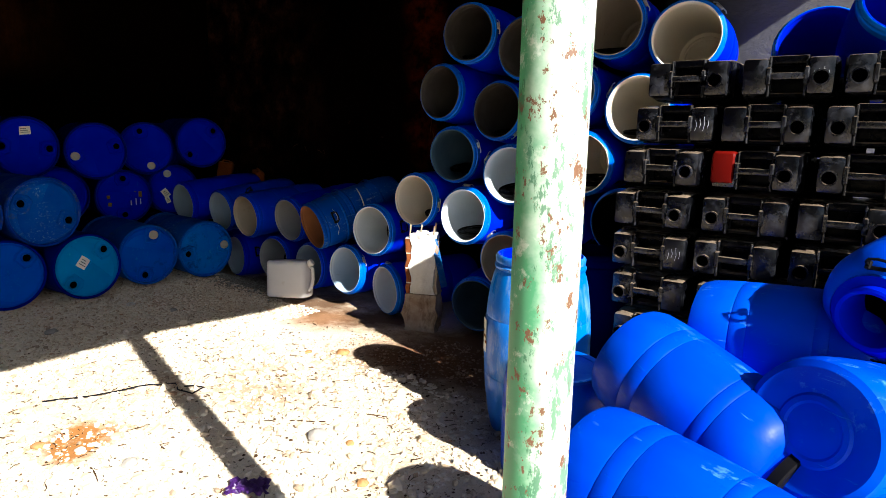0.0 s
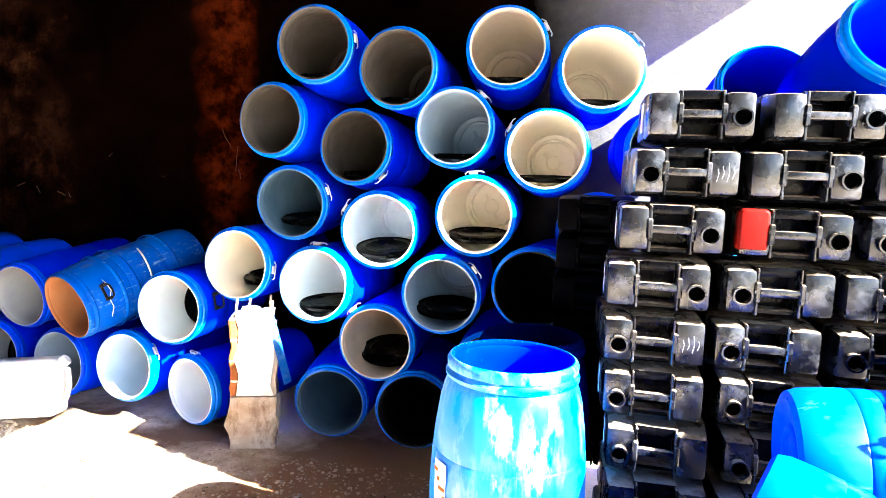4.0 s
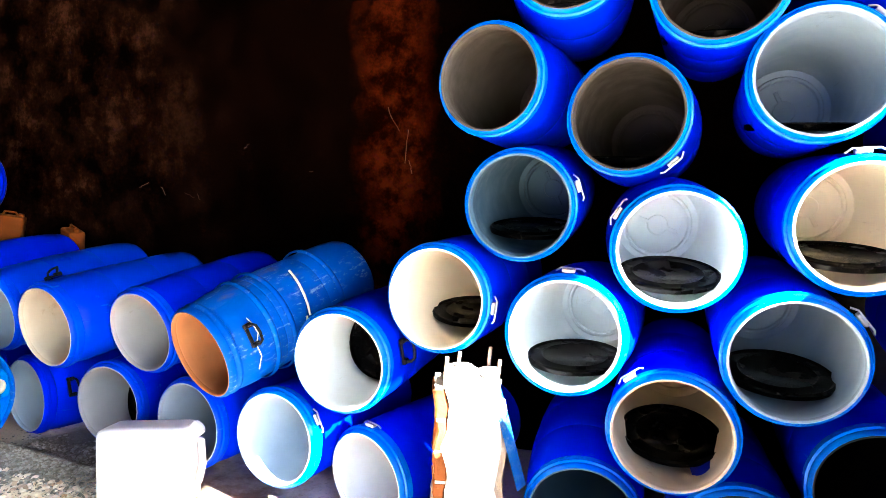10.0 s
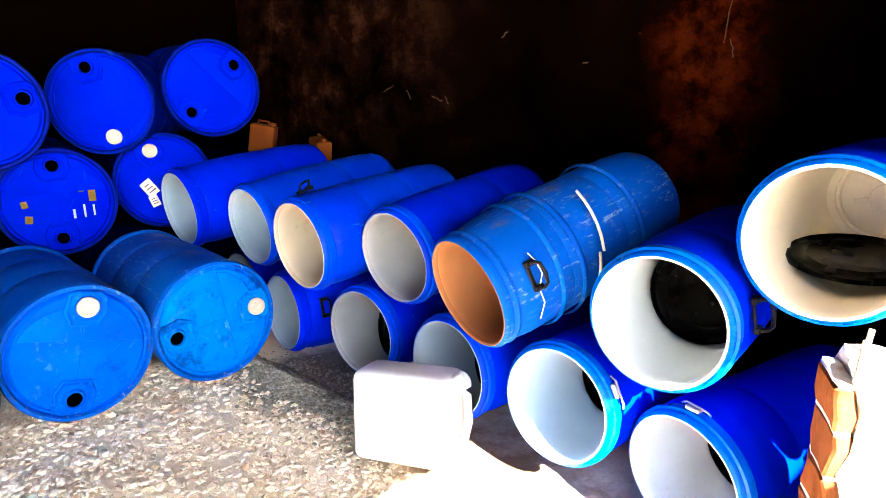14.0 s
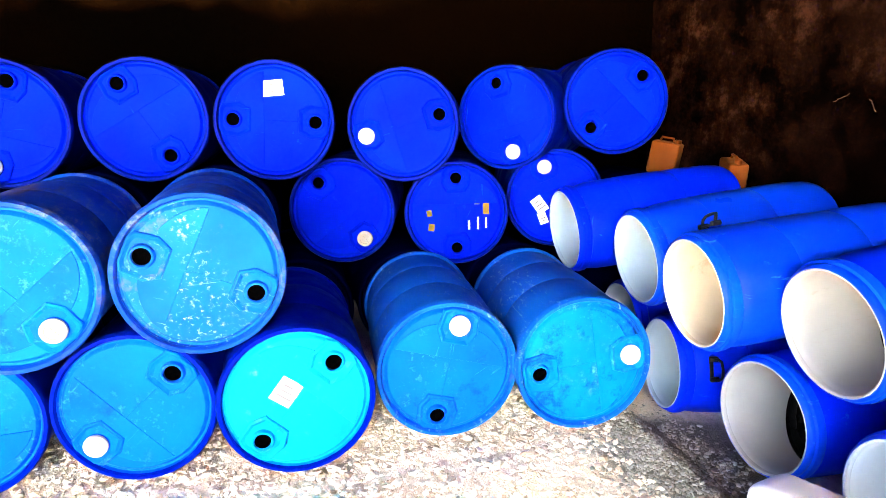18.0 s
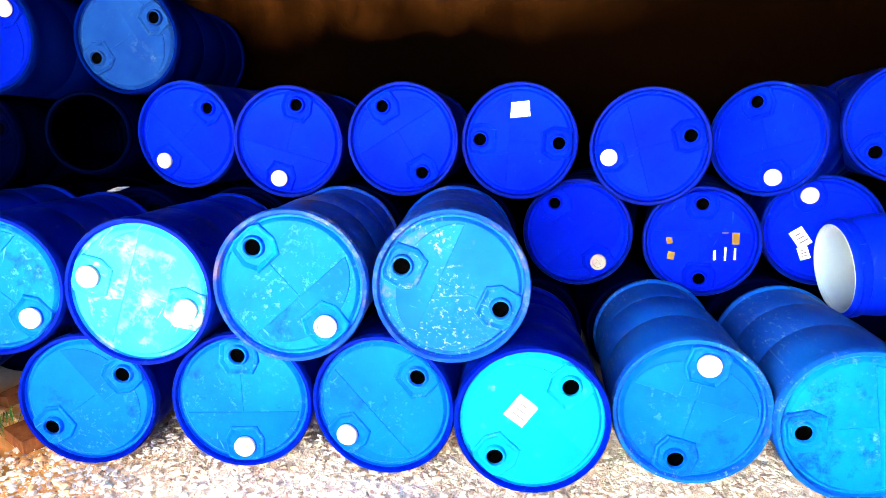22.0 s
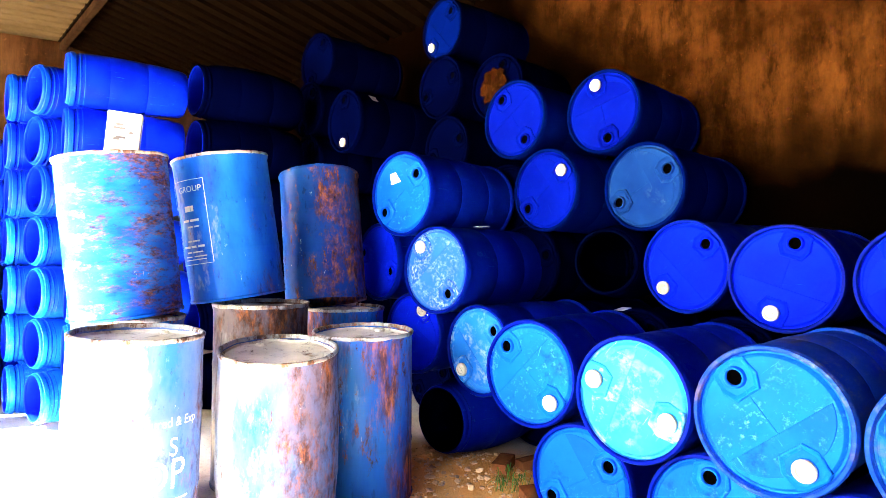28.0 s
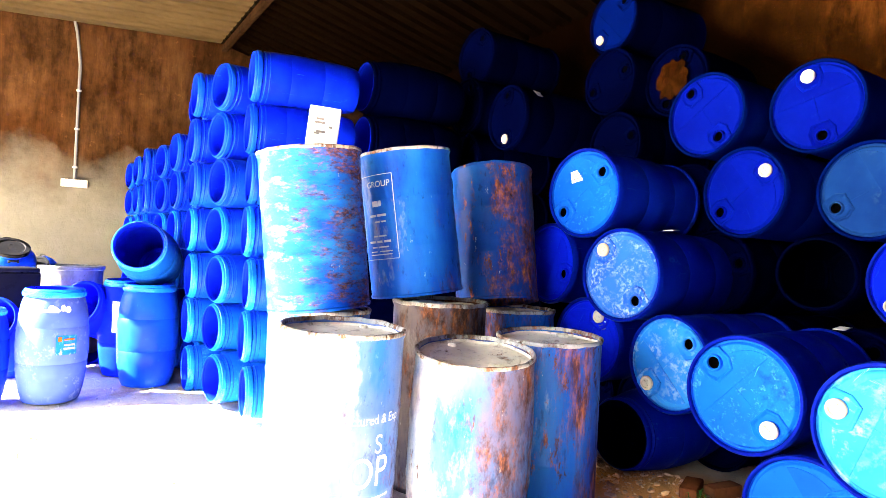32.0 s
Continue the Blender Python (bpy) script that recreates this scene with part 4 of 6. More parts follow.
# low row of open drums running into the corner
# Most near-upright lids in this row are added to darken the insides.
ROW = [
    ((-3.68, 4.01, 0.65), -89, -1, WHITE_IN, BLUE_RING, None, (0.45, 25, 0.5), -80, None, ""),
    ((-4.03, 4.03, 0.24), -94, 3, SKY_IN, BLUE_RING, -60, (0.40, 20, 0.4), None, None, ""),
    ((-3.59, 4.09, 0.11), -108, -2, WHITE_IN, BLUE_RING, 0, (0.50, 15, 0.4), None, None, ""),
    ((-4.35, 3.93, 0.62), -106, -16, ORANGE_IN, None, None, (0.68, 22, 0.4, 60), -72, BLUE_WORN, "scuffed blue open-top drum with orange lining, tilted on the row"),
    ((-4.93, 4.13, 0.61), -93, -8, PALE_IN, MIDBLUE, None, (0.62, 22, 0.3, 60), None, None, ""),
    ((-5.41, 3.97, 0.62), -94, -6, TAN_IN, MIDBLUE, None, (0.30, 15, 0.3), 20, MIDBLUE, ""),
    ((-5.97, 4.06, 0.62), -93, -7, GREY_IN, MIDBLUE, None, None, None, MIDBLUE, ""),
    ((-6.46, 3.92, 0.68), -93, -6, GREY_IN, BLUE, None, None, None, None, ""),
    ((-5.87, 4.16, 0.12), -99, 1, GREY_IN, BLUE, None, None, -75, None, ""),
    ((-5.19, 4.14, 0.18), -88, 1, PALE_IN, MIDBLUE, None, (0.66, 22, 0.4, 50), None, None, ""),
    ((-4.59, 4.09, 0.19), -96, 1, GREY_IN, MIDBLUE, None, (0.62, 22, 0.4, 60), None, None, ""),
    ((-6.42, 4.25, 0.14), -93, 0, GREY_IN, BLUE, None, None, None, None, ""),
]
STACK += [drum[0] for drum in UPPER + SHADED + ROW]
for p, yaw, pitch, lin, clamp, lid in UPPER:
    open_drum(p, yaw, pitch, lin, BLUE_RING, clamp, lid, rot=hash(p) % 360, mid=girth(p))
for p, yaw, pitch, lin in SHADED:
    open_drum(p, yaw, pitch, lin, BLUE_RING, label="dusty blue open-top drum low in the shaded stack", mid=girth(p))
for p, yaw, pitch, lin, ring, clamp, lid, handle, body, label in ROW:
    lying = open_drum(p, yaw, pitch, lin, ring, clamp, lid, handle, body, 40 * p[0], label, "open drums along the wall", girth(p))
    if lin is ORANGE_IN:
        tilted = lying
# the tilted drum carries rolled hoops, a pale strip and a knotted string
for z, r in ((0.27, 0.250), (0.60, 0.257), (0.70, 0.251)):
    part("rolled_hoop", lathe([(r - 0.006, z - 0.014), (r, z - 0.007), (r + 0.002, z), (r, z + 0.007), (r - 0.006, z + 0.014)], 44), BLUE_WORN, tilted)
for a0, step, z0, z1 in ((62, 11, 0.46, 0.50), (8, 5, 0.52, 0.54)):
    strip = [(0.2595 * math.cos(radians(a0 - step * k)), 0.2595 * math.sin(radians(a0 - step * k)), z0 + (z1 - z0) * k / 5) for k in range(6)]
    part("pale_strip", tube(strip, 0.006, 6), CAPW, tilted, "pale yellowed adhesive strip")
part("string", tube([(0.21, 0.15, 0.80), (0.245, 0.13, 0.80), (0.255, 0.08, 0.79), (0.25, 0.03, 0.81), (0.25, -0.03, 0.80), (0.235, -0.09, 0.82)], 0.0025, 6), CAPW, tilted, "white string tied to the handle")

# ---- closed drums along the west wall ----
LBL = ("paper_label", PAPER)
for p, yaw, ang, bungs, kw in [
    ((-6.62, 1.26, 1.32), 2, -107, "ch", {}),
    ((-6.62, 1.86, 1.32), -2, 120, "hh", {}),
    ((-6.59, 2.45, 1.30), -4, 176, "hh", dict(extras=[(*LBL, 0.0, 0.155, 0.105, 0.075, 4)], label="blue plastic drum with two open bungs and a white paper label")),
    ((-6.59, 3.08, 1.26), -16, 195, "ch", dict(label="blue drum with one white cap and a dirt-worn rim")),
    ((-6.76, 3.69, 1.28), -40, -75, "ch", {}),
    ((-6.61, 4.29, 1.35), -15, 45, "hh", {}),
    ((-6.74, 0.65, 1.37), -3, 225, "ch", {}),
    ((-6.77, 2.76, 0.81), -13, -53, "ch", {}),
    ((-6.69, 3.38, 0.77), -14, 90, "hh", dict(extras=[("yellow_label", YELLOW, 0.165, 0.05, 0.035, 0.12, 0), ("yellow_label", YELLOW, 0.115, 0.07, 0.028, 0.05, 0), ("yellow_label", YELLOW, -0.15, 0.0, 0.03, 0.035, 10), ("yellow_label", YELLOW, -0.14, -0.08, 0.035, 0.04, -8), ("print_bar", PRINT, 0.07, -0.07, 0.012, 0.05, 0), ("print_bar", PRINT, 0.12, -0.06, 0.010, 0.07, 0), ("print_bar", PRINT, 0.165, -0.06, 0.010, 0.06, 0)], label="blue plastic drum with torn yellow labels and faded print")),
    ((-6.76, 4.00, 0.81), -14, 110, "ch", dict(extras=[(*LBL, -0.09, -0.04, 0.07, 0.10, 35), (*LBL, -0.07, -0.12, 0.05, 0.07, 20)], label="blue plastic drum with a torn white label")),
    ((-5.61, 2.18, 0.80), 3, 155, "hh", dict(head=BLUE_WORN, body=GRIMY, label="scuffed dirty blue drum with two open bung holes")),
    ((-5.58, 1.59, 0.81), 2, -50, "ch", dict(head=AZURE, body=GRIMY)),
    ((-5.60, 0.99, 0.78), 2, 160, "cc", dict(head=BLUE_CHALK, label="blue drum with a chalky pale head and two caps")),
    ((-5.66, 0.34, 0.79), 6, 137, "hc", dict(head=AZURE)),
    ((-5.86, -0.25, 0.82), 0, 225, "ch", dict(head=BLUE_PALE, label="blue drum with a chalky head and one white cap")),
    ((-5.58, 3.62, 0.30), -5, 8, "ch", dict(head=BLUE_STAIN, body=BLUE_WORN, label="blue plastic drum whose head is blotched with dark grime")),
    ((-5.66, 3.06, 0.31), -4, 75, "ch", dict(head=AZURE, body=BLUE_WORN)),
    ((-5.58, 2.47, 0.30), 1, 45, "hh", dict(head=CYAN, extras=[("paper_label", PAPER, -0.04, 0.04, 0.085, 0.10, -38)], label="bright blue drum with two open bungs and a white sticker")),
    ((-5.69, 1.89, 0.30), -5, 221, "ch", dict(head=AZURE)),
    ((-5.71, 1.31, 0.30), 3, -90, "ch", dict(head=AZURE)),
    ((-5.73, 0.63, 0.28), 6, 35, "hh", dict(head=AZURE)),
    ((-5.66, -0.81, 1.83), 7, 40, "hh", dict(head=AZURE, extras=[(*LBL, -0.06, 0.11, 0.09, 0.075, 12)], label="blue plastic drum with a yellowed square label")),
    ((-6.48, -0.24, 1.88), -1, 40, "ch", dict(head=DARK_FACE, body=DIM_BLUE)),
    ((-6.71, 0.38, 1.88), 1, 30, "hh", dict(head=GREY_BLUE, body=DIM_BLUE, label="blue drum with a greyish worn head and two open bungs")),
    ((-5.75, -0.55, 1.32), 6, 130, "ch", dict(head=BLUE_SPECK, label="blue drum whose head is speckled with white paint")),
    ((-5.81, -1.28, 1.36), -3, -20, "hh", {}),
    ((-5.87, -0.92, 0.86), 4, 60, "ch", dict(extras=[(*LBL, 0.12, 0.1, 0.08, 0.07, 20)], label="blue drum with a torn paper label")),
    ((-6.49, -0.55, 2.42), 2, 125, "hh", dict(head=DARK_FACE, body=DIM_BLUE)),
    ((-6.73, 0.05, 2.42), 3, 105, "ch", dict(head=DARK_FACE, body=DIM_BLUE)),
    ((-6.87, -1.81, 3.51), -2, 225, "ch", dict(body=SHADE_BLUE, head=DIM_BLUE)),
    ((-6.98, -1.20, 2.88), 4, 70, "hh", dict(body=SHADE_BLUE, head=SHADE_BLUE, label="blue drum high in the stack, coloured dark for shade")),
    ((-6.16, -2.34, 2.63), -1, -90, "ch", dict(body=SHADE_BLUE, head=SHADE_BLUE)),
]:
    closed_drum(p, yaw, ang, bungs, rot=hash(p) % 360, **kw)
open_drum((-6.67, 0.13, 1.39), 12, 0, HOLLOW_BLACK, None, body=SHADE_BLUE, label="empty open drum lying in the stack, inside blackened for shade")
open_drum((-5.85, -0.58, 0.32), 4, 0, HOLLOW_BLACK, None, body=DIM_BODY, label="empty open drum at the foot of the stack, inside blackened")
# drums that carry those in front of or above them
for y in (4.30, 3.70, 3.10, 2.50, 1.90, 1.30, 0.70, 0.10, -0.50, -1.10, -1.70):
    closed_drum((-6.70, y, 0.29), 0, 30, "hh", body=SHADE_BLUE, head=SHADE_BLUE, label="blue plastic drum at the bottom of the stack, darkened for shade")
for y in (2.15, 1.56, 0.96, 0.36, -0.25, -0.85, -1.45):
    closed_drum((-6.70, y, 0.80), 0, 60, "hh", body=SHADE_BLUE, head=SHADE_BLUE, label="blue plastic drum inside the stack, darkened for shade")
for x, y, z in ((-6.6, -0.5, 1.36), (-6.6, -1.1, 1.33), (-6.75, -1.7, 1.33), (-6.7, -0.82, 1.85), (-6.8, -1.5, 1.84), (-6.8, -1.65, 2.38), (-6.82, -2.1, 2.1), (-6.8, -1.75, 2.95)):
    closed_drum((x, y, z), 0, 200, "hh", body=SHADE_BLUE, head=SHADE_BLUE, label="blue plastic drum deep in the stack, darkened for shade")
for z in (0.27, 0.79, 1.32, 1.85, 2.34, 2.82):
    open_drum((-5.03, -2.95, z), 0, 0, BLUE, None, body=SHADE_BLUE, label="blue drum in the second row of the wall, darkened for shade")
closed_drum((-6.30, -3.1, 3.38), 4, 60, "hh", body=SHADE_BLUE, head=SHADE_BLUE, label="blue drum high in the stack, coloured dark for shade")
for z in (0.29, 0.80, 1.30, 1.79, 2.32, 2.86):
    closed_drum((-6.2, -3.1, z), 0, 60, "hh", body=SHADE_BLUE, head=SHADE_BLUE, label="blue plastic drum deep in the stack, darkened for shade")

# ---- the wall of open drums beyond ----
for c in range(12):
    for r in range(7 if c < 4 else 6):
        y = -2.74 - 0.52 * c - (0.09 if r % 2 else 0) - 0.035 * r
        z = 0.235 + 0.416 * r
        # Lower rows get lighter blues, putting the sunlit ground's bounce into their colour.
        far = open_drum((-3.86 + 0.028 * c + 0.05 * ((c * 7 + r * 5) % 5 - 2), y, z), 5 + 5.5 * ((c * 3 + r * 5) % 5 - 2), 0, BLUE, BLUE_RING if r < 4 else MIDBLUE, body=AZURE if r < 2 else MIDBLUE if r < 5 else BLUE, label="blue open-top drum lying in the tall wall of drums", group="wall of open drums", mid=0.243)
        far.matrix_basis = far.matrix_basis @ Matrix.Diagonal((0.87, 0.87, 0.9, 1))
        for z in (0.812, 0.846):
            shared("neck_ring", "neck_ring", neck_ring, MIDBLUE, far, pose(0, 0, z))

# ---- steel drums ----
def steel_shell(bulge=0.0):
    r = 0.284
    prof = [(r - 0.01, 0.012), (r + 0.004, 0.0), (r + 0.006, 0.012), (r, 0.02), (r, 0.28), (r + 0.003, 0.293), (r + 0.003, 0.303), (r, 0.316), (r, 0.57), (r + 0.003, 0.583), (r + 0.003, 0.593), (r, 0.606), (r, 0.85), (r + 0.006, 0.86), (r + 0.006, 0.872), (r - 0.002, 0.876), (r - 0.008, 0.868), (r - 0.01, 0.86)]
    bm = lathe([(a + bulge * math.sin(math.pi * z / 0.88), z) for a, z in prof], 48)
    for v in bm.verts:
        a = math.atan2(v.co.y, v.co.x)
        k = 1 + 0.012 * noise.noise((math.cos(a) * 1.6, math.sin(a) * 1.6, v.co.z * 2.6))
        v.co.x *= k
        v.co.y *= k
    return bm


def steel_head():
    bm = lathe([(0.276, 0.862), (0.268, 0.852), (0.22, 0.850), (0.215, 0.855), (0.15, 0.853), (0, 0.851)], 48)
    for v in bm.verts:
        v.co.z += 0.016 * noise.noise((v.co.x * 6, v.co.y * 6, 1)) - 0.004
    return bm


def steel_rim():
    bm = lathe([(0.271, 0.866), (0.274, 0.880), (0.282, 0.884), (0.291, 0.881), (0.2935, 0.872), (0.290, 0.864)], 48)
    for v in bm.verts:
        a = math.atan2(v.co.y, v.co.x)
        k = 1 + 0.014 * noise.noise((math.cos(a) * 1.6, math.sin(a) * 1.6, 2.27))
        v.co = (v.co.x * k, v.co.y * k, v.co.z + 0.006 * noise.noise((math.cos(a) * 4, math.sin(a) * 4, 9)))
    return bm


def steel_drum(x, y, z, paint, lean=(0, 0), turn=0, bulge=0.0, label="", height=0.876):
    top = new("steel_drum")
    axis = Vector((0, 0, 1)).rotation_difference(Vector((lean[0], lean[1], 1))).to_matrix().to_4x4()
    top.matrix_basis = Matrix.Translation((x, y, z)) @ axis @ pose(0, 0, 0, 0, 0, turn) @ Matrix.Diagonal((1, 1, height / 0.876, 1))
    key = "steel_shell%d" % round(bulge * 1000)
    shared("body", key, lambda: steel_shell(bulge), paint, top)
    shared("drum_head", "steel_head", steel_head, STEEL_LID, top, None, "dirty rusted steel lid")
    shared("rim", "steel_rim", steel_rim, paint if paint is STEEL_RUST else STEEL_RIM, top, None, "" if paint is STEEL_RUST else "worn pale rim, bare of paint")
    for px, py, k in ((0.19, 0.02, 1.0), (-0.18, -0.05, 0.6)):
        shared("bung", "steel_bung", lambda: lathe([(0.036, 0), (0.036, 0.012), (0.03, 0.016), (0.012, 0.016), (0.012, 0.01), (0, 0.01)], 20), STEEL_LID, top, pose(px, py, 0.85) @ Matrix.Diagonal((k, k, 1, 1)))
    return tagged(top, label, "drum", "standing steel drums")


D1 = steel_drum(-3.935, -0.58, 0.0, STEEL_WHITE, (-0.02, 0.03), 20, 0.01, "battered drum whitened on its lit side, with faded purple-grey lettering", 1.04)
D2 = steel_drum(-4.60, -0.42, 0.0, STEEL_PALE, (0.05, 0.10), 80, 0.02, "pale blue drum with rust streaks and a torn lid", 0.945)
D3 = steel_drum(-5.19, -0.51, 0.02, STEEL_BLUE, (0.03, 0.02), 200, 0.0, "weathered blue steel drum with peeling rust flecks", 0.95)
D4 = steel_drum(-4.83, -1.13, 0.0, STEEL_MIX, (0, 0), 140, 0.0, "peeling blue and brown steel drum in the back row", 1.10)
D5 = steel_drum(-5.55, -1.32, 0.0, STEEL_BLUE, (0, 0), 30, 0.0, "blue steel drum in the back row", 1.03)
D6 = steel_drum(-4.10, -1.25, 0.0, STEEL_BLUE, (0, 0), 260, 0.0, "blue steel drum in the back row carrying another", 1.05)
E1 = steel_drum(-4.09, -1.23, 1.056, STEEL_BAND, (0.11, -0.04), 300, 0.0, "blue and white steel drum with a rust band, stacked high")
E2 = steel_drum(-4.75, -1.28, 1.135, STEEL_PRINT, (0.13, -0.08), 120, 0.0, "blue steel drum with white print, tilted on the one below")
E3 = steel_drum(-5.42, -1.34, 1.07, STEEL_RUST, (-0.03, -0.20), 170, 0.0, "rust-eaten dark blue steel drum stacked on another", 0.93)


# ---- black jerrycans ----
CAN_W, CAN_D, CAN_H = 0.368, 0.40, 0.184


def can_body():
    return box(CAN_W, CAN_D - 0.13, CAN_H, (0, (CAN_D + 0.13) / 2, 0), 0.026, 3)


def can_shoulder():
    b = box(0.108, 0.16, CAN_H - 0.006, (CAN_W / 2 - 0.056, 0.08, 0), 0.020, 2)
    for v in b.verts:
        if v.co.y < 0.05:
            v.co.z *= 0.86
            if v.co.x > 0.14:
                v.co.x *= 0.965
    return b


def can_rib():
    return box(0.010, 0.12, CAN_H - 0.016, (0.070, 0.07, 0), 0.003, 1)


def can_handle():
    return join(box(0.15, 0.03, 0.028, (0, 0.012, 0), 0.007, 2), box(0.02, 0.045, 0.075, (-0.072, 0.016, 0), 0.005, 1), box(0.02, 0.045, 0.075, (0.072, 0.016, 0), 0.005, 1))


def can_bridge():
    return box(0.155, 0.10, 0.034, (0, 0.085, CAN_H / 2 - 0.021), 0.008, 2)


def can_spout():
    return lathe([(0.034, -0.02), (0.034, 0.0), (0.030, 0.004), (0.030, 0.032), (0.033, 0.034), (0.033, 0.040), (0.027, 0.040), (0.025, 0.0), (0.0, 0.0)], 24)


def jerrycan(x, y, z, spout=1, yaw=0.0, tilt=0.0, label="dusty black plastic jerrycan lying with its handle outwards", accent=None, sticker=False, coat=None, scrawl=False):
    """Lies on its broad side, handle end looking to -y."""
    top = new("jerrycan")
    top.matrix_basis = pose(x, y, z, tilt, 0, yaw)
    face = coat or GREY_FRONT
    coat = coat or DUSTY
    shared("body", "can_body", can_body, coat, top)
    for turn in (0, 180):
        flip = pose(0, 0, 0) if turn == 0 else Matrix.Diagonal((-1, 1, 1, 1))
        sh = shared("shoulder", "can_shoulder", can_shoulder, face, top, flip)
        shared("rib", "can_rib", can_rib, face, sh)
    shared("top_bridge", "can_bridge", can_bridge, coat, top)
    shared("lower_lip", "can_lip", lambda: box(0.155, 0.08, 0.022, (0, 0.10, -CAN_H / 2 + 0.015), 0.006, 1), coat, top)
    shared("handle", "can_handle", can_handle, face, top)
    sp = shared("spout", "can_spout", can_spout, GREY_FRONT, top, pose(spout * 0.127, 0.006, -0.012, 90, 0, 0))
    shared("spout_well", "spout_well", lambda: lathe([(0.0262, 0.012), (0.02, 0.0125), (0, 0.0125)], 16), HOLE, sp)
    if accent:
        shared("shoulder_patch", "can_patch", lambda: box(0.104, 0.085, 0.15, (-0.130, 0.037, 0.012), 0.024, 3), accent, top, None, "red repaired shoulder")
    if sticker:
        part("side_label", box(0.002, 0.07, 0.11, (-0.1852, 0.20, 0)), PAPER, top, "pale side label", smooth=False)
    if scrawl:
        for k in range(4):
            part("chalk_mark", tube([(0.098 + 0.017 * k, -0.003, -0.03 + 0.012 * (k % 2)), (0.104 + 0.017 * k, -0.0035, 0.0), (0.098 + 0.018 * k, -0.003, 0.018 + 0.008 * (k % 3))], 0.0006, 5), PRINT, top, "unreadable pale hand marking")
    return tagged(top, label, "jerrycan", "stacked black jerrycans")


LEANING = (0.0, -0.045, -0.07, -0.11, -0.115, -0.09, -0.075, -0.07, -0.07)
for col, (x0, y0) in enumerate(((-0.83, 3.03), (-0.43, 3.05), (-0.03, 3.06))):
    for k in range(9):
        z = 1.765 - 0.205 * k
        jerrycan(x0 + LEANING[k] + 0.01 * math.sin(2.1 * k + col * 1.7), y0 - 0.006 * k + 0.015 * math.cos(1.3 * k + col), z, 1 if (col, k) in ((0, 0), (0, 2), (0, 3), (1, 0), (1, 1), (1, 2), (2, 3), (2, 5)) else -1, 3 * math.sin(k * 1.9 + col), 0, accent=RED if (col, k) == (1, 2) else None,
                 label="black jerrycan with a red patched shoulder, lying in the stack" if (col, k) == (1, 2) else "dusty black plastic jerrycan lying with its handle outwards", sticker=col == 0 and k in (0, 2, 3, 5, 6), scrawl=(col, k) in ((0, 1), (0, 4), (1, 0), (1, 5)))
for k in range(7):
    jerrycan(-1.16 + 0.015 * math.sin(3 * k), 3.74, 1.365 - 0.193 * k, 1, -4, coat=SHADE_BLACK, sticker=k in (0, 1, 3), label="black jerrycan in deep shade beside the stack")
for x0 in (-0.72, -0.31, 0.1):
    for k in range(9):
        jerrycan(x0 + 0.02 * math.sin(3 * k + x0), 3.48, 1.70 - 0.193 * k, 1, 2, coat=SHADE_BLACK, label="black jerrycan in the back row of the stack")

# ---- things at the near corner ----
def post_stub():
    top = new("broken_pillar")
    top.matrix_basis = pose(-3.10, 4.02, -0.14, 0, 0, 24) @ Matrix.Diagonal((1.22, 1.1, 1.06, 1))

    def rough(bm, cuts, amp, top_z, low_z):
        bmesh.ops.subdivide_edges(bm, edges=bm.edges[:], cuts=cuts, use_grid_fill=True)
        for v in bm.verts:
            d = Vector((noise.noise(v.co * 9), noise.noise(v.co * 9 + Vector((3, 0, 0))), 0)) * amp
            d += Vector((noise.noise(v.co * 23), noise.noise(v.co * 23 + Vector((3, 5, 0))), 0)) * amp * 0.6
            if v.co.z > top_z:
                d.z = 0.022 * noise.noise(Vector((v.co.x * 16, v.co.y * 16, 2))) - 0.02
            if v.co.z < low_z:
                v.co.x *= 0.93 + 0.5 * max(0, v.co.z)
            v.co += d
        return bm

    part("base", rough(box(0.225, 0.215, 0.36, (0.004, 0, 0.13)), 6, 0.022, 9, 0.0), BASE_DIRT, top, "dirty broken concrete foot")
    part("shaft", rough(box(0.165, 0.165, 0.54, (0.012, 0, 0.53)), 9, 0.022, 0.76, 0), LIME, top, "flaking whitewash over concrete")
    for k in range(4):
        part("brick", rough(box(0.034, 0.155, 0.112, (-0.088, 0, 0.335 + 0.118 * k), 0.006, 1), 2, 0.012, 9, -9), BRICKRED, top)
        part("lime_smear", rough(box(0.028, 0.15, 0.010, (-0.088, 0, 0.394 + 0.118 * k)), 3, 0.008, 9, -9), LIME, top)
    part("edge_strip", rough(box(0.03, 0.13, 0.46, (0.098, -0.005, 0.50)), 6, 0.022, 0.70, -9), BASE_DIRT, top, "grey-brown strip along the right edge")
    for x, y, h in ((-0.078, -0.07, 0.86), (0.085, -0.07, 0.85), (-0.03, 0.06, 0.84), (0.07, 0.06, 0.86)):
        part("rebar", tube([(x, y, 0.74), (x + 0.002, y - 0.001, 0.80), (x + 0.006, y, h)], 0.006, 6), BASE_DIRT, top)
    return tagged(top, "broken stub of a whitewashed brick and concrete pillar", "pillar")


post_stub()


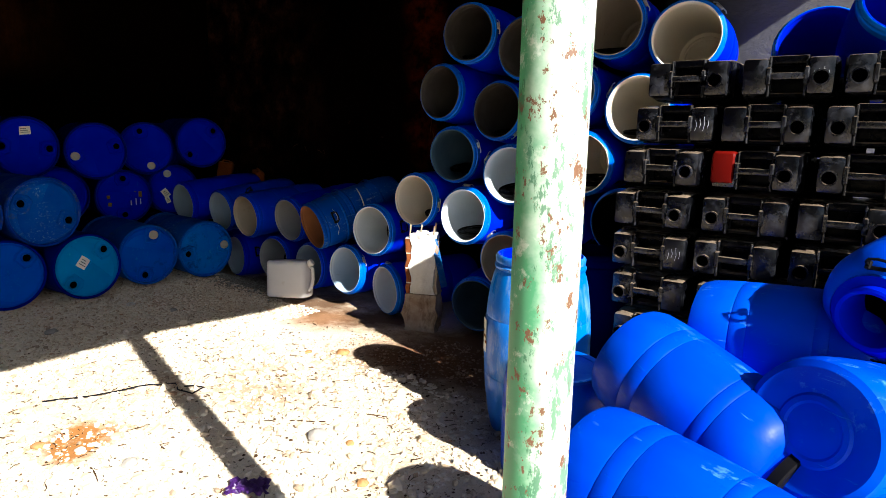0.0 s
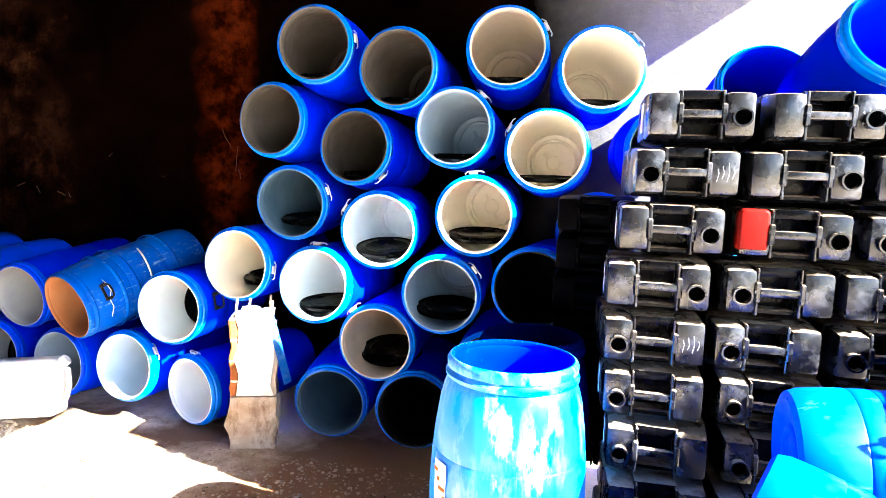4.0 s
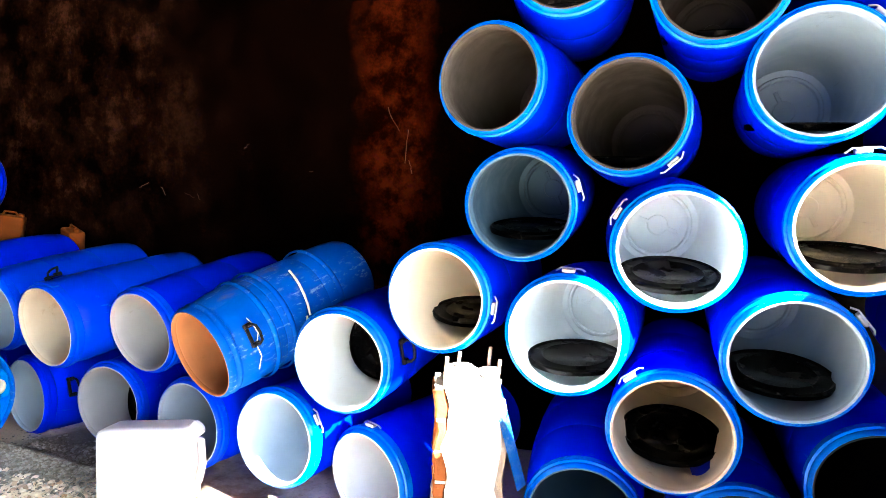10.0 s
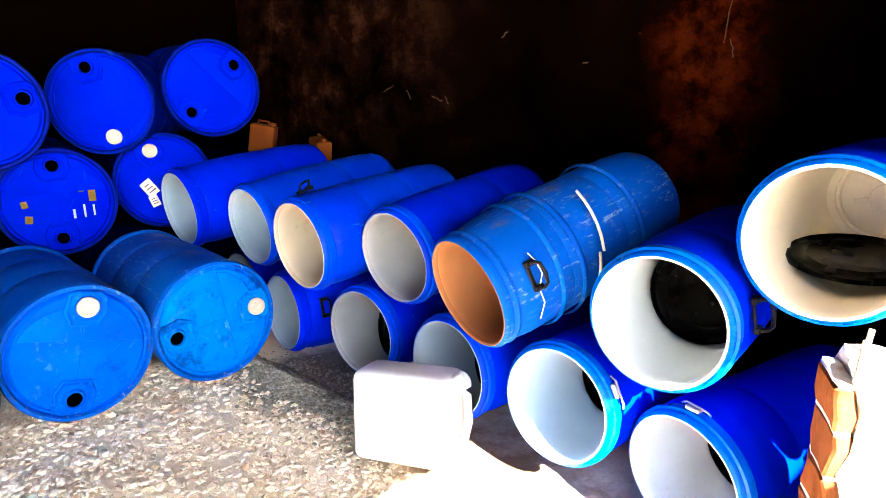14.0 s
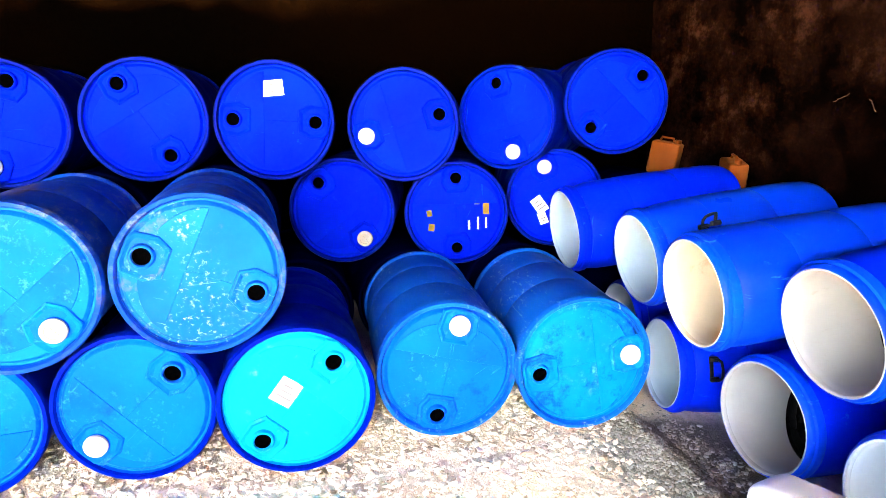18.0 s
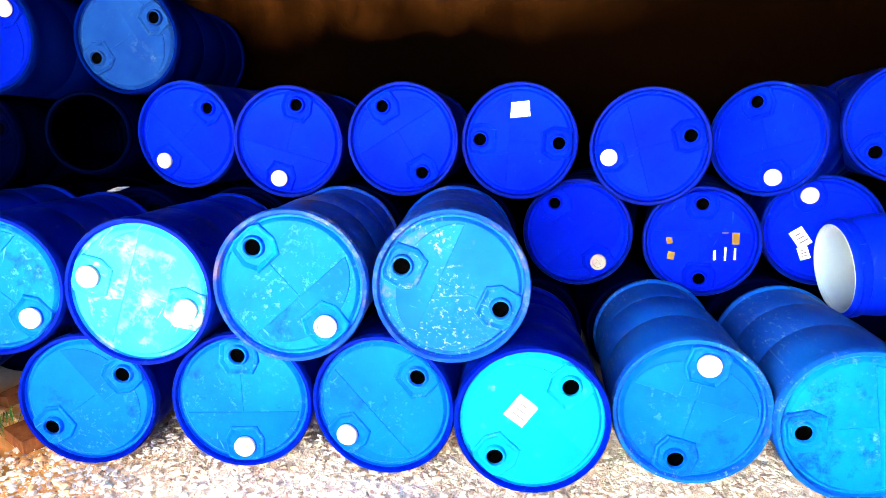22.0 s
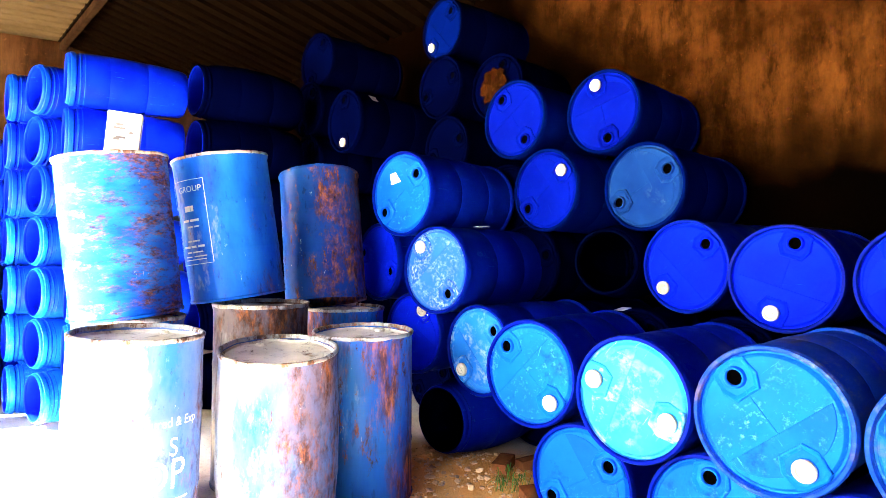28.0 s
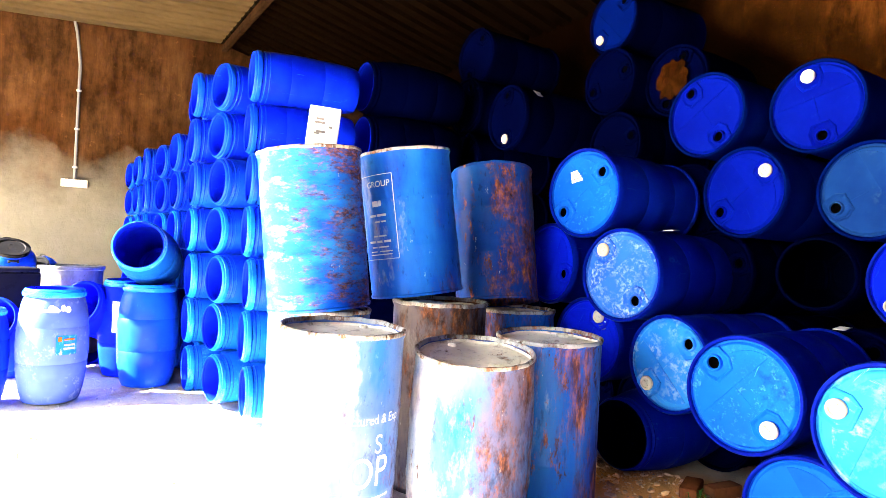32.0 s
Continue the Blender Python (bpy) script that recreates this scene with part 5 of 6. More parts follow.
def shell_piece():
    bm = bmesh.new()
    rows = []
    for i in range(7):
        a = radians(-13 + 2.2 * i)
        rows.append([bm.verts.new((0.27 * math.sin(a), 0.27 * (1 - math.cos(a)), 0.40 * j / 8)) for j in range(9)])
    for a, b in zip(rows, rows[1:]):
        for j in range(8):
            bm.faces.new((a[j], b[j], b[j + 1], a[j + 1]))
    bmesh.ops.solidify(bm, geom=bm.faces[:], thickness=0.006)
    # The pale plastic stands in for sunlight along this edge.
    return tagged(part("drum_offcut", bm, BLUE_PALE, m=pose(-2.86, 4.04, 0.27, 0, -17, 0) @ pose(0, 0, 0, 0, 0, 78)), "curved blue offcut of a drum wall leaning on the pillar", "offcut")


shell_piece()


def white_can():
    top = new("white_jerrycan")
    top.matrix_basis = pose(-4.53, 3.80, -0.06, -8, -3, 20) @ Matrix.Diagonal((1.2, 1.1, 1.12, 1))
    part("body", box(0.34, 0.19, 0.32, (0, 0, 0.16), 0.045, 4), CAN_WHITE, top)
    part("handle", tube([(0.165, 0, 0.27), (0.20, 0, 0.25), (0.205, 0, 0.16), (0.19, 0, 0.09), (0.165, 0, 0.06)], 0.013, 10), CAN_WHITE, top)
    part("cap", lathe([(0.03, 0), (0.03, 0.035), (0.024, 0.04), (0, 0.04)], 20), CAN_WHITE, top, "", pose(0.165, 0, 0.285, 0, 55, 0))
    return tagged(top, "milky white plastic jerrycan lying on its side on the ground", "jerrycan")


white_can()


def upright_drum(x, y, z, lining=BLUE, body=BLUE, label="", scale=1.0, ring=BLUE_RING, lean=(0, 0), handle=None):
    d = open_drum((0, 0, 0), 0, 0, lining, ring, None, None, handle, body, 70, label, "")
    d.matrix_basis = pose(x, y, z, lean[0], lean[1], 0) @ Matrix.Diagonal((scale, scale, scale, 1))
    return d


tall = upright_drum(-1.427, 2.845, -0.085, BLUE, AZURE_SUNLIT, "tall blue open-top drum standing beside the jerrycans, label torn", 1.03, None)
upright_drum(-1.40, 3.42, -0.11, DIM_BLUE, DIM_BLUE, "blue open-top drum standing in the shade behind another", 1.0, DIM_BLUE)


def keg(x, y, z, m_lean=(0, 0, 0), scale=1.0, label="", name="plastic_keg"):
    """A smaller drum with a domed, closed top."""
    top = new(name)
    top.matrix_basis = pose(x, y, z, *m_lean) @ Matrix.Diagonal((scale, scale, scale, 1))
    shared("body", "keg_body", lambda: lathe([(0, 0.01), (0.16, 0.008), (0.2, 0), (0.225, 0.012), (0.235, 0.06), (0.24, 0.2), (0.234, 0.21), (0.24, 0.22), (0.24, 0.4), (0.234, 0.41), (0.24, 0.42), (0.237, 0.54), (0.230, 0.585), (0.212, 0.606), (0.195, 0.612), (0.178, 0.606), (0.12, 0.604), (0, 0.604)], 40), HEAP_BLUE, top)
    shared("top_ring", "keg_ring", lambda: lathe([(0.168, 0.603), (0.172, 0.609), (0.186, 0.614), (0.200, 0.614), (0.212, 0.605)], 40), BLUE_RING, top)
    return tagged(top, label, "drum")


keg(-1.118, 2.45, -0.12, (2, 0, 30), 1.0, "short blue keg with a domed top, standing on the ground")
def heap_drum(a, b, label, scale=0.8, bare=False):
    """A closed, rounded drum whose axis runs from a (its base) through b."""
    a, b = Vector(a), Vector(b)
    d = (b - a).normalized()
    top = new("plastic_drum")
    turn = d.to_track_quat("Z", "Y").to_matrix().to_4x4()
    top.matrix_basis = Matrix.Translation(a) @ turn @ Matrix.Diagonal((scale, scale, scale, 1))
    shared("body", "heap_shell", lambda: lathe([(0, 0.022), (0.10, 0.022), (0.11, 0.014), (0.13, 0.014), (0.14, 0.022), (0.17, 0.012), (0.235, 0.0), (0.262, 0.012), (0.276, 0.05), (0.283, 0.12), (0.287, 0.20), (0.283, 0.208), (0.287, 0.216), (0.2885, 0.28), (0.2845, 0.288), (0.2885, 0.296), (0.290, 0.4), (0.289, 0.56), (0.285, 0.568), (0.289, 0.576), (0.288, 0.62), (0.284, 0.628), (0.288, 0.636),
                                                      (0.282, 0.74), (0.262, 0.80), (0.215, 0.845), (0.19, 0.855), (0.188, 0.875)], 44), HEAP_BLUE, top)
    if bare:
        shared("neck_collar", "heap_collar", lambda: lathe([(0.189, 0.870), (0.15, 0.885), (0.142, 0.905), (0.150, 0.925), (0.138, 0.932), (0.122, 0.925), (0.120, 0.86), (0.118, 0.70)], 40), BLUE, top)
        shared("neck_well", "heap_well", lambda: lathe([(0.1185, 0.72), (0.06, 0.715), (0, 0.715)], 24), HOLE, top, None, "black disc standing in for the open neck")
    else:
        shared("lid", "heap_lid", lambda: lathe([(0.187, 0.872), (0.198, 0.876), (0.2, 0.915), (0.192, 0.922), (0.15, 0.922), (0.14, 0.914), (0, 0.914)], 40), BLACK, top, None, "black screw lid")
    for turn_z in (0, 180):
        shared("side_handle", "side_handle", side_handle, BLACK, top, pose(0, 0, 0, 0, 0, turn_z) @ pose(0, 0.235, 0.845, 55, 0, 0), "black carrying handle")
    return tagged(top, label, "drum", "heap of dumped drums")


heap_drum((-0.77, 2.38, 0.63), (-0.14, 2.10, 0.42), "bright blue drum dumped on its side on the heap")
heap_drum((-0.68, 1.74, 0.46), (0.04, 1.54, 0.38), "scratched bright blue drum lying at the front of the heap")
heap_drum((-0.58, 2.68, 0.70), (0.17, 2.62, 0.74), "blue drum lying in shade at the back of the heap", 0.78)
heap_drum((-0.11, 2.02, 0.65), (0.22, 2.72, 0.45), "blue drum showing its round ringed base")
heap_drum((0.26, 2.98, 1.06), (0.02, 2.42, 0.94), "blue drum with a black disc standing in for the open neck on the heap", 0.75, True)
heap_drum((-0.05, 2.25, 0.22), (0.7, 2.2, 0.24), "blue drum lying under the heap")
heap_drum((-0.62, 2.2, 0.20), (0.1, 1.95, 0.22), "blue drum lying under the heap", 0.78)
heap_drum((-0.86, 1.42, 0.23), (-0.15, 1.15, 0.23), "blue drum lying in front on the ground", 0.78)
open_drum((-0.40, 3.93, 2.01), -88, 23, BLUE, BLUE_RING, label="blue open-top drum tilted up on the jerrycans")
open_drum((-0.01, 3.57, 2.16), -83, 26, BLUE, BLUE_RING, label="blue open-top drum tilted up on the jerrycans")

# ---- the far end ----
spilt = upright_drum(-2.79, -3.95, 0, BLUE, PURPLE, "purple-blue open-top drum with spilt white paint and an orange label", 0.98)
for k in range(14):
    a, z = radians(40 + 5.5 * k + 3 * math.sin(5 * k)), 0.80 - 0.012 * (k % 4) - 0.01 * (k % 3)
    part("paint_splash", lathe([(0, 0.003), (0.012, 0.0028), (0.018 + 0.006 * (k % 3), 0)], 9), CAPW, spilt, "white paint splash", pose(0.2445 * math.cos(a), 0.2445 * math.sin(a), z, 0, 90, math.degrees(a)) @ Matrix.Diagonal((1.6, 1, 1, 1)))


def curved_patch(parent, name, mat, radius, ang, width, z0, z1, lift=0.002, label=""):
    """A sheet wrapped round a drum: angles in degrees, heights in metres."""
    bm = bmesh.new()
    n = 8
    lo = [bm.verts.new(((radius + lift) * math.cos(radians(ang + width * (i / n - 0.5))), (radius + lift) * math.sin(radians(ang + width * (i / n - 0.5))), z0)) for i in range(n + 1)]
    hi = [bm.verts.new((v.co.x, v.co.y, z1)) for v in lo]
    for i in range(n):
        bm.faces.new((lo[i], lo[i + 1], hi[i + 1], hi[i]))
    return part(name, bm, mat, parent, label)


curved_patch(tall, "label", PAPER, 0.270, 222, 15, 0.45, 0.62, 0.002, "torn brown-stained paper label")
for k in range(5):
    curved_patch(tall, "label_stain", RUST_STAIN, 0.270, 217 + 4 * ((k * 3) % 4), 4 + 2 * (k % 3), 0.47 + 0.028 * k, 0.485 + 0.028 * k, 0.004, "brown stain")
curved_patch(spilt, "label", BLUE_WORN, 0.270, 112, 34, 0.42, 0.58, 0.001)
curved_patch(spilt, "label_mark", ORANGE, 0.270, 101, 6, 0.53, 0.57, 0.003, "orange label mark")
for z in (0.545, 0.50, 0.47):
    curved_patch(spilt, "print_bar", ORANGE if z > 0.52 else INK, 0.270, 116, 18, z - 0.008, z + 0.008, 0.003)
upright_drum(-3.55, -4.32, 0, BLUE, MIDBLUE, "bright blue open-top drum standing before the wall of drums")
stand2 = upright_drum(-3.42, -4.85, 0, BLUE, BLUE, "blue open-top drum with a white label behind another")
curved_patch(stand2, "label", PAPER, 0.270, 62, 16, 0.45, 0.75, 0.002, "white paper label")
open_drum((-3.40, -3.98, 1.32), 72, 14, BLUE, BLUE_PALE, body=BLUE_WORN, label="blue drum with a scuffed whitish rim lying across the standing drums", group="")
open_drum((-2.98, -4.80, 0.72), 48, 20, BLUE, BLUE, label="blue open-top drum leaning, mouth towards the room", group="")
open_drum((-3.05, -5.2, 0.26), 60, 0, BLUE, BLUE, label="blue open-top drum lying on the ground", group="")
open_drum((-2.30, -4.35, 0.62), 75, 30, BLUE, BLUE, label="blue open-top drum tipped back near the wall", group="")
upright_drum(-2.28, -4.0, 0, BLUE, BLUE, "blue open-top drum standing by the near end", 0.8)


def tub():
    top = new("tub")
    top.matrix_basis = pose(-2.92, -5.9, 0)
    part("body", lathe([(0, 0), (0.28, 0), (0.29, 0.02), (0.30, 0.5), (0.31, 0.98), (0.325, 0.99), (0.33, 1.02), (0.318, 1.03), (0.30, 1.01), (0.285, 0.5), (0.27, 0.06), (0, 0.05)], 40), STEEL_GREY, top)
    part("rolling_hoop", lathe([(0.302, 0.62), (0.312, 0.635), (0.312, 0.65), (0.303, 0.665)], 40), STEEL_GREY, top)
    return tagged(top, "whitish grey steel tub with a rusty rim", "tub")


tub()


def crate():
    top = new("black_container")
    top.matrix_basis = pose(-2.40, -5.35, 0, 0, 0, 20)
    part("body", box(0.42, 0.34, 0.98, (0, 0, 0.49), 0.03, 3), BLACK, top)
    part("lid", box(0.40, 0.32, 0.04, (0, 0, 1.0), 0.012, 2), BLACK, top)
    return tagged(top, "grey-black square plastic container", "container")


crate()
heap_drum((-2.25, -6.3, 0.5), (-2.35, -5.9, 1.2), "blue drum propped up at an angle among the clutter", 0.9)
heap_drum((-2.75, -6.5, 0.8), (-2.55, -6.0, 1.1), "pale blue drum end among the clutter", 0.5)
tagged(part("plank", box(0.9, 0.14, 0.05, (0, 0, 0.03), 0.006, 1), CONCRETE, m=pose(-1.98, -3.2, 0.0, 0, 0, 70)), "short pale plank lying on the earth", "plank")


def conduit():
    top = new("conduit")
    top.matrix_basis = pose(-2.92, SOUTH, 0)
    part("pipe", tube([(0.12, 0.03, 4.75), (0.06, 0.03, 4.5), (0.02, 0.03, 4.2), (0, 0.03, 4.0), (0, 0.03, 2.2)], 0.022, 10), INK, top)
    part("switch_box", box(0.36, 0.07, 0.12, (0, 0.036, 2.15), 0.01, 2), CAPW, top)
    for z in (2.4, 3.0, 3.6):
        part("clip", box(0.07, 0.03, 0.03, (0, 0.04, z), 0.006, 1), METAL, top)
    return tagged(top, "grey conduit pipe with a pale switch box on the wall", "conduit")


conduit()


# ---- print and labels on the steel drums ----
def wrapped_text(parent, words, size, radius, ang, z, mat, name="lettering"):
    c = bpy.data.curves.new("lettering", "FONT")
    c.body, c.size, c.align_x = words, size, "CENTER"
    tmp = new("lettering", c)
    me = bpy.data.meshes.new_from_object(tmp.evaluated_get(bpy.context.evaluated_depsgraph_get()))
    bpy.data.objects.remove(tmp)
    bpy.data.curves.remove(c)
    for v in me.vertices:
        a = radians(ang) + v.co.x / radius
        v.co = ((radius + 0.004) * math.cos(a), (radius + 0.004) * math.sin(a), z + v.co.y)
    me.materials.clear()
    me.materials.append(mat)
    return part(name, me, mat, parent)


wrapped_text(D1, "Manufactured & Exp", 0.05, 0.292, 92 - 20, 0.56, PRINT)
wrapped_text(D1, "OP", 0.16, 0.292, 100 - 20, 0.33, PRINT)
wrapped_text(D1, "S", 0.10, 0.292, 108 - 20, 0.45, PRINT)
for k in range(5):
    curved_patch(D1, "print_bar", PRINT, 0.291, 104 - 20 + 2 * (k % 2), 44 - 5 * (k % 3), 0.28 - 0.026 * k, 0.288 - 0.026 * k, 0.004)
A2 = 20 - 120
for z0, z1 in ((0.735, 0.738), (0.235, 0.238)):
    curved_patch(E2, "print_frame", PRINT, 0.284, A2, 50, z0, z1, 0.012)
for s in (-1, 1):
    curved_patch(E2, "print_frame", PRINT, 0.284, A2 + 25 * s, 0.8, 0.24, 0.735, 0.012)
wrapped_text(E2, "GROUP", 0.05, 0.297, A2 + 6, 0.665, PRINT)
for z, hgt, words in ((0.55, 0.034, ((-1, 9), (6, 4))), (0.49, 0.014, ((-6, 10), (7, 13))), (0.455, 0.009, ((0, 8), (9, 7))), (0.37, 0.009, ((-4, 7), (6, 11))), (0.335, 0.013, ((-11, 12), (1, 8), (12, 9))), (0.305, 0.008, ((-8, 9), (6, 15))), (0.280, 0.006, ((-10, 12), (9, 18))), (0.262, 0.005, ((0, 34),))):
    for o, w in words:
        curved_patch(E2, "print_bar", PRINT, 0.284, A2 + o, w, z, z + hgt, 0.012)


def carton():
    top = new("paper_carton")
    top.matrix_basis = pose(-4.02, -1.16, 1.93, 0, -5, -24)
    part("body", box(0.17, 0.05, 0.24, (0, 0, 0.12), 0.004, 1), PAPER, top)
    for k, (x, z, w) in enumerate(((0.02, 0.17, 0.04), (0.02, 0.15, 0.06), (0.01, 0.10, 0.05), (0.03, 0.09, 0.03), (-0.04, 0.13, 0.02))):
        part("print_bar", box(w, 0.002, 0.012, (x, 0.0265, z)), INK, top, smooth=False)
    return tagged(top, "crumpled white paper carton standing on a steel drum", "carton")


carton()
# torn scraps on drums
for x, y, z, rz in ((-6.05, -0.42, 1.612, 20), (-6.5, 0.38, 1.10, 10)):
    tagged(part("label_scrap", box(0.13, 0.06, 0.003, (0, 0, 0)), PAPER, m=pose(x, y, z, 0, 4, rz), smooth=False), "torn beige label scrap stuck on a drum", "label")

def torn_sheet():
    bm = bmesh.new()
    ring = []
    for i in range(40):
        a = TAU * i / 40
        r = 0.14 * (1 + 0.42 * noise.noise((math.cos(a) * 2.2, math.sin(a) * 2.2, 4.0)) + 0.22 * noise.noise((math.cos(a) * 7, math.sin(a) * 7, 1.0)))
        ring.append(bm.verts.new((0.012 * noise.noise((i * 0.7, 2, 0)), r * math.cos(a), 1.15 * r * math.sin(a))))
    hub = bm.verts.new((0.02, 0, 0))
    for a, b in zip(ring, ring[1:] + ring[:1]):
        bm.faces.new((hub, a, b))
    bmesh.ops.solidify(bm, geom=bm.faces[:], thickness=0.003)
    return tagged(part("torn_paper", bm, TORN, m=pose(-6.945, -1.20, 2.88, 0, -3, 4)), "ragged brown paper hanging on a drum head", "paper")


torn_sheet()
tagged(part("label_scrap", box(0.11, 0.07, 0.003), PAPER, m=pose(-6.36, -2.34 + 0.2035, 2.63 + 0.2035, -45, 0, 12), smooth=False), "torn beige label scrap stuck on a drum", "label")

# orange cans in the corner
for x, y, z, rz in ((-7.02, 4.86, 0.885, 40), (-6.5, 4.98, 0.80, -20)):
    top = new("orange_jerrycan")
    top.matrix_basis = pose(x, y, z, 0, 10, rz) @ Matrix.Diagonal((0.7, 0.7, 0.62, 1))
    part("body", box(0.26, 0.16, 0.34, (0, 0, 0.17), 0.03, 3), ORANGE, top)
    part("handle", tube([(-0.08, 0, 0.33), (-0.06, 0, 0.38), (0.04, 0, 0.38), (0.06, 0, 0.33)], 0.012, 8), ORANGE, top)
    part("cap", lathe([(0.03, 0), (0.03, 0.035), (0.024, 0.04), (0, 0.04)], 16), ORANGE, top, "", pose(0.09, 0, 0.335))
    tagged(top, "faded orange-brown plastic jerrycan lying on the drums in the corner", "jerrycan")

closed_drum((-6.95, 4.88, 0.60), 0, 60, "hh", body=SHADE_BLUE, head=SHADE_BLUE, label="blue drum in the corner behind the row, darkened for shade")

# ---- loose ground: pebbles, stones, bricks ----
def pebbles(name, count, region, size, label, seed, mat=None):
    rng = np.random.default_rng(seed)
    t = (1 + 5 ** 0.5) / 2
    base = np.array([(-1, t, 0), (1, t, 0), (-1, -t, 0), (1, -t, 0), (0, -1, t), (0, 1, t), (0, -1, -t), (0, 1, -t), (t, 0, -1), (t, 0, 1), (-t, 0, -1), (-t, 0, 1)]) / 1.9
    tri = np.array([(0, 11, 5), (0, 5, 1), (0, 1, 7), (0, 7, 10), (0, 10, 11), (1, 5, 9), (5, 11, 4), (11, 10, 2), (10, 7, 6), (7, 1, 8), (3, 9, 4), (3, 4, 2), (3, 2, 6), (3, 6, 8), (3, 8, 9), (4, 9, 5), (2, 4, 11), (6, 2, 10), (8, 6, 7), (9, 8, 1)])
    verts, faces = [], []
    for i in range(count):
        x, y = region(rng)
        s = size[0] * (size[1] / size[0]) ** (rng.random() ** 2.2)
        a = rng.random() * TAU
        v = base * (1 + 0.25 * rng.standard_normal((12, 1))) * s * np.array((1, 0.6 + 0.4 * rng.random(), 0.45 + 0.3 * rng.random()))
        c, sn = math.cos(a), math.sin(a)
        v = np.c_[v[:, 0] * c - v[:, 1] * sn + x, v[:, 0] * sn + v[:, 1] * c + y, v[:, 2] + ground_h(x, y) + 0.30 * s - 0.002]
        verts.append(v)
        faces.append(tri + 12 * i)
    me = bpy.data.meshes.new(name)
    me.from_pydata(np.concatenate(verts).tolist(), [], np.concatenate(faces).tolist())
    me.materials.append(mat or PEBBLE)
    return tagged(new(name, me), label, "stones", kind="stuff")


def gravel_spread(r):
    """Over the strip before the closed drums, but not on the dark spill in the corner."""
    while True:
        x, y = -6.25 + 2.15 * r.random(), 0.2 + 3.6 * r.random()
        if (x + 5.33) ** 2 / 0.24 + (y - 3.98) ** 2 / 0.09 > 0.8 + 0.3 * noise.noise((x * 6, y * 6, 0)):
            return x, y


CLOD = PEBBLE.copy()
CLOD.name = "brown_clods"
for k, c in zip([n for n in CLOD.node_tree.nodes if n.type == "VALTORGB"][0].color_ramp.elements, ((0.06, 0.03, 0.015), (0.16, 0.08, 0.04), (0.26, 0.14, 0.075), (0.40, 0.26, 0.16), (0.12, 0.05, 0.02))):
    k.color = (*c, 1)
pebbles("gravel", 26000, gravel_spread, (0.006, 0.020), "pale fine gravel strewn before the closed drums", 1)
pebbles("pebbles", 15000, lambda r: (-4.9 + 4.4 * r.random(), 0.6 + 2.4 * r.random()), (0.004, 0.024), "small stones on the trampled earth", 2)
pebbles("rubble", 1700, lambda r: (-6.2 + 1.5 * r.random(), -1.0 + 1.7 * r.random()), (0.006, 0.028), "reddish rubble between the drums", 3, RUBBLE)
pebbles("loose_stones", 420, lambda r: (-4.9 + 4.2 * r.random(), 0.4 + 2.5 * r.random()), (0.016, 0.04), "scattered larger stones on the earth", 4)
pebbles("debris", 1500, lambda r: (-3.3 + 1.4 * r.random(), 3.0 + 0.9 * r.random()), (0.004, 0.015), "chips and dry litter at the foot of the pillar", 5, CLOD)
pebbles("far_pebbles", 1500, lambda r: (-4.3 + 3.0 * r.random(), -5.5 + 5.2 * r.random()), (0.005, 0.015), "small stones on the earth at the far end", 6)
for x, y, rz in ((-6.02, -0.16, 25), (-6.2, -0.08, -15), (-5.85, 0.22, 60)):
    tagged(part("brick", box(0.2, 0.1, 0.07, (0, 0, 0.03), 0.01, 2), BRICKRED, m=pose(x, y, ground_h(x, y), 3, 4, rz)), "broken red brick lying on the earth", "brick", "loose bricks")

# scratches on the near-black plaster
for k, (x, z, ln, turn) in enumerate(((-6.02, 1.34, 0.10, 20), (-5.84, 1.30, 0.07, -55), (-5.60, 1.28, 0.09, -20), (-5.52, 1.27, 0.05, -70), (-4.02, 1.78, 0.16, -62), (-3.93, 1.62, 0.20, 84), (-3.90, 1.50, 0.08, -75), (-4.60, 1.46, 0.03, 0), (-5.1, 1.62, 0.05, 40))):
    pts = [(ln * (i / 6 - 0.5), 0.0, 0.010 * noise.noise((i * 0.9, k * 3.1, 0.5))) for i in range(7)]
    tagged(part("wall_scratch", tube(pts, 0.0028, 5), SCRATCH, m=pose(x, NORTH - 0.001, z, 0, -turn, 0)), "pale scratch in the near-black plaster of the wall", "scratch", "wall scratches", "structure")


# a tuft of grass and dry leaves on the earth
def tuft(x, y, seed):
    rng = random.Random(seed)
    bm = bmesh.new()
    for k in range(46):
        a, r, h = rng.random() * TAU, 0.09 * rng.random() ** 0.5, 0.05 + 0.06 * rng.random()
        bx, by = r * math.cos(a) * 1.5, r * math.sin(a)
        d = rng.random() * TAU
        w, ln = 0.003, 0.04 + 0.05 * rng.random()
        p = [Vector((bx, by, 0)), Vector((bx + 0.5 * ln * math.cos(d), by + 0.5 * ln * math.sin(d), h)), Vector((bx + ln * math.cos(d), by + ln * math.sin(d), h * 0.75))]
        s = Vector((-math.sin(d), math.cos(d), 0)) * w
        vs = [bm.verts.new(q) for q in (p[0] - s, p[0] + s, p[1] + s, p[1] - s, p[2])]
        bm.faces.new(vs[:4])
        bm.faces.new((vs[3], vs[2], vs[4]))
    return tagged(part("grass_tuft", bm, GRASS, m=pose(x, y, ground_h(x, y) - 0.01)), "small tuft of green grass growing between the stones", "grass", kind="stuff")


tuft(-5.9, 0.02, 5)
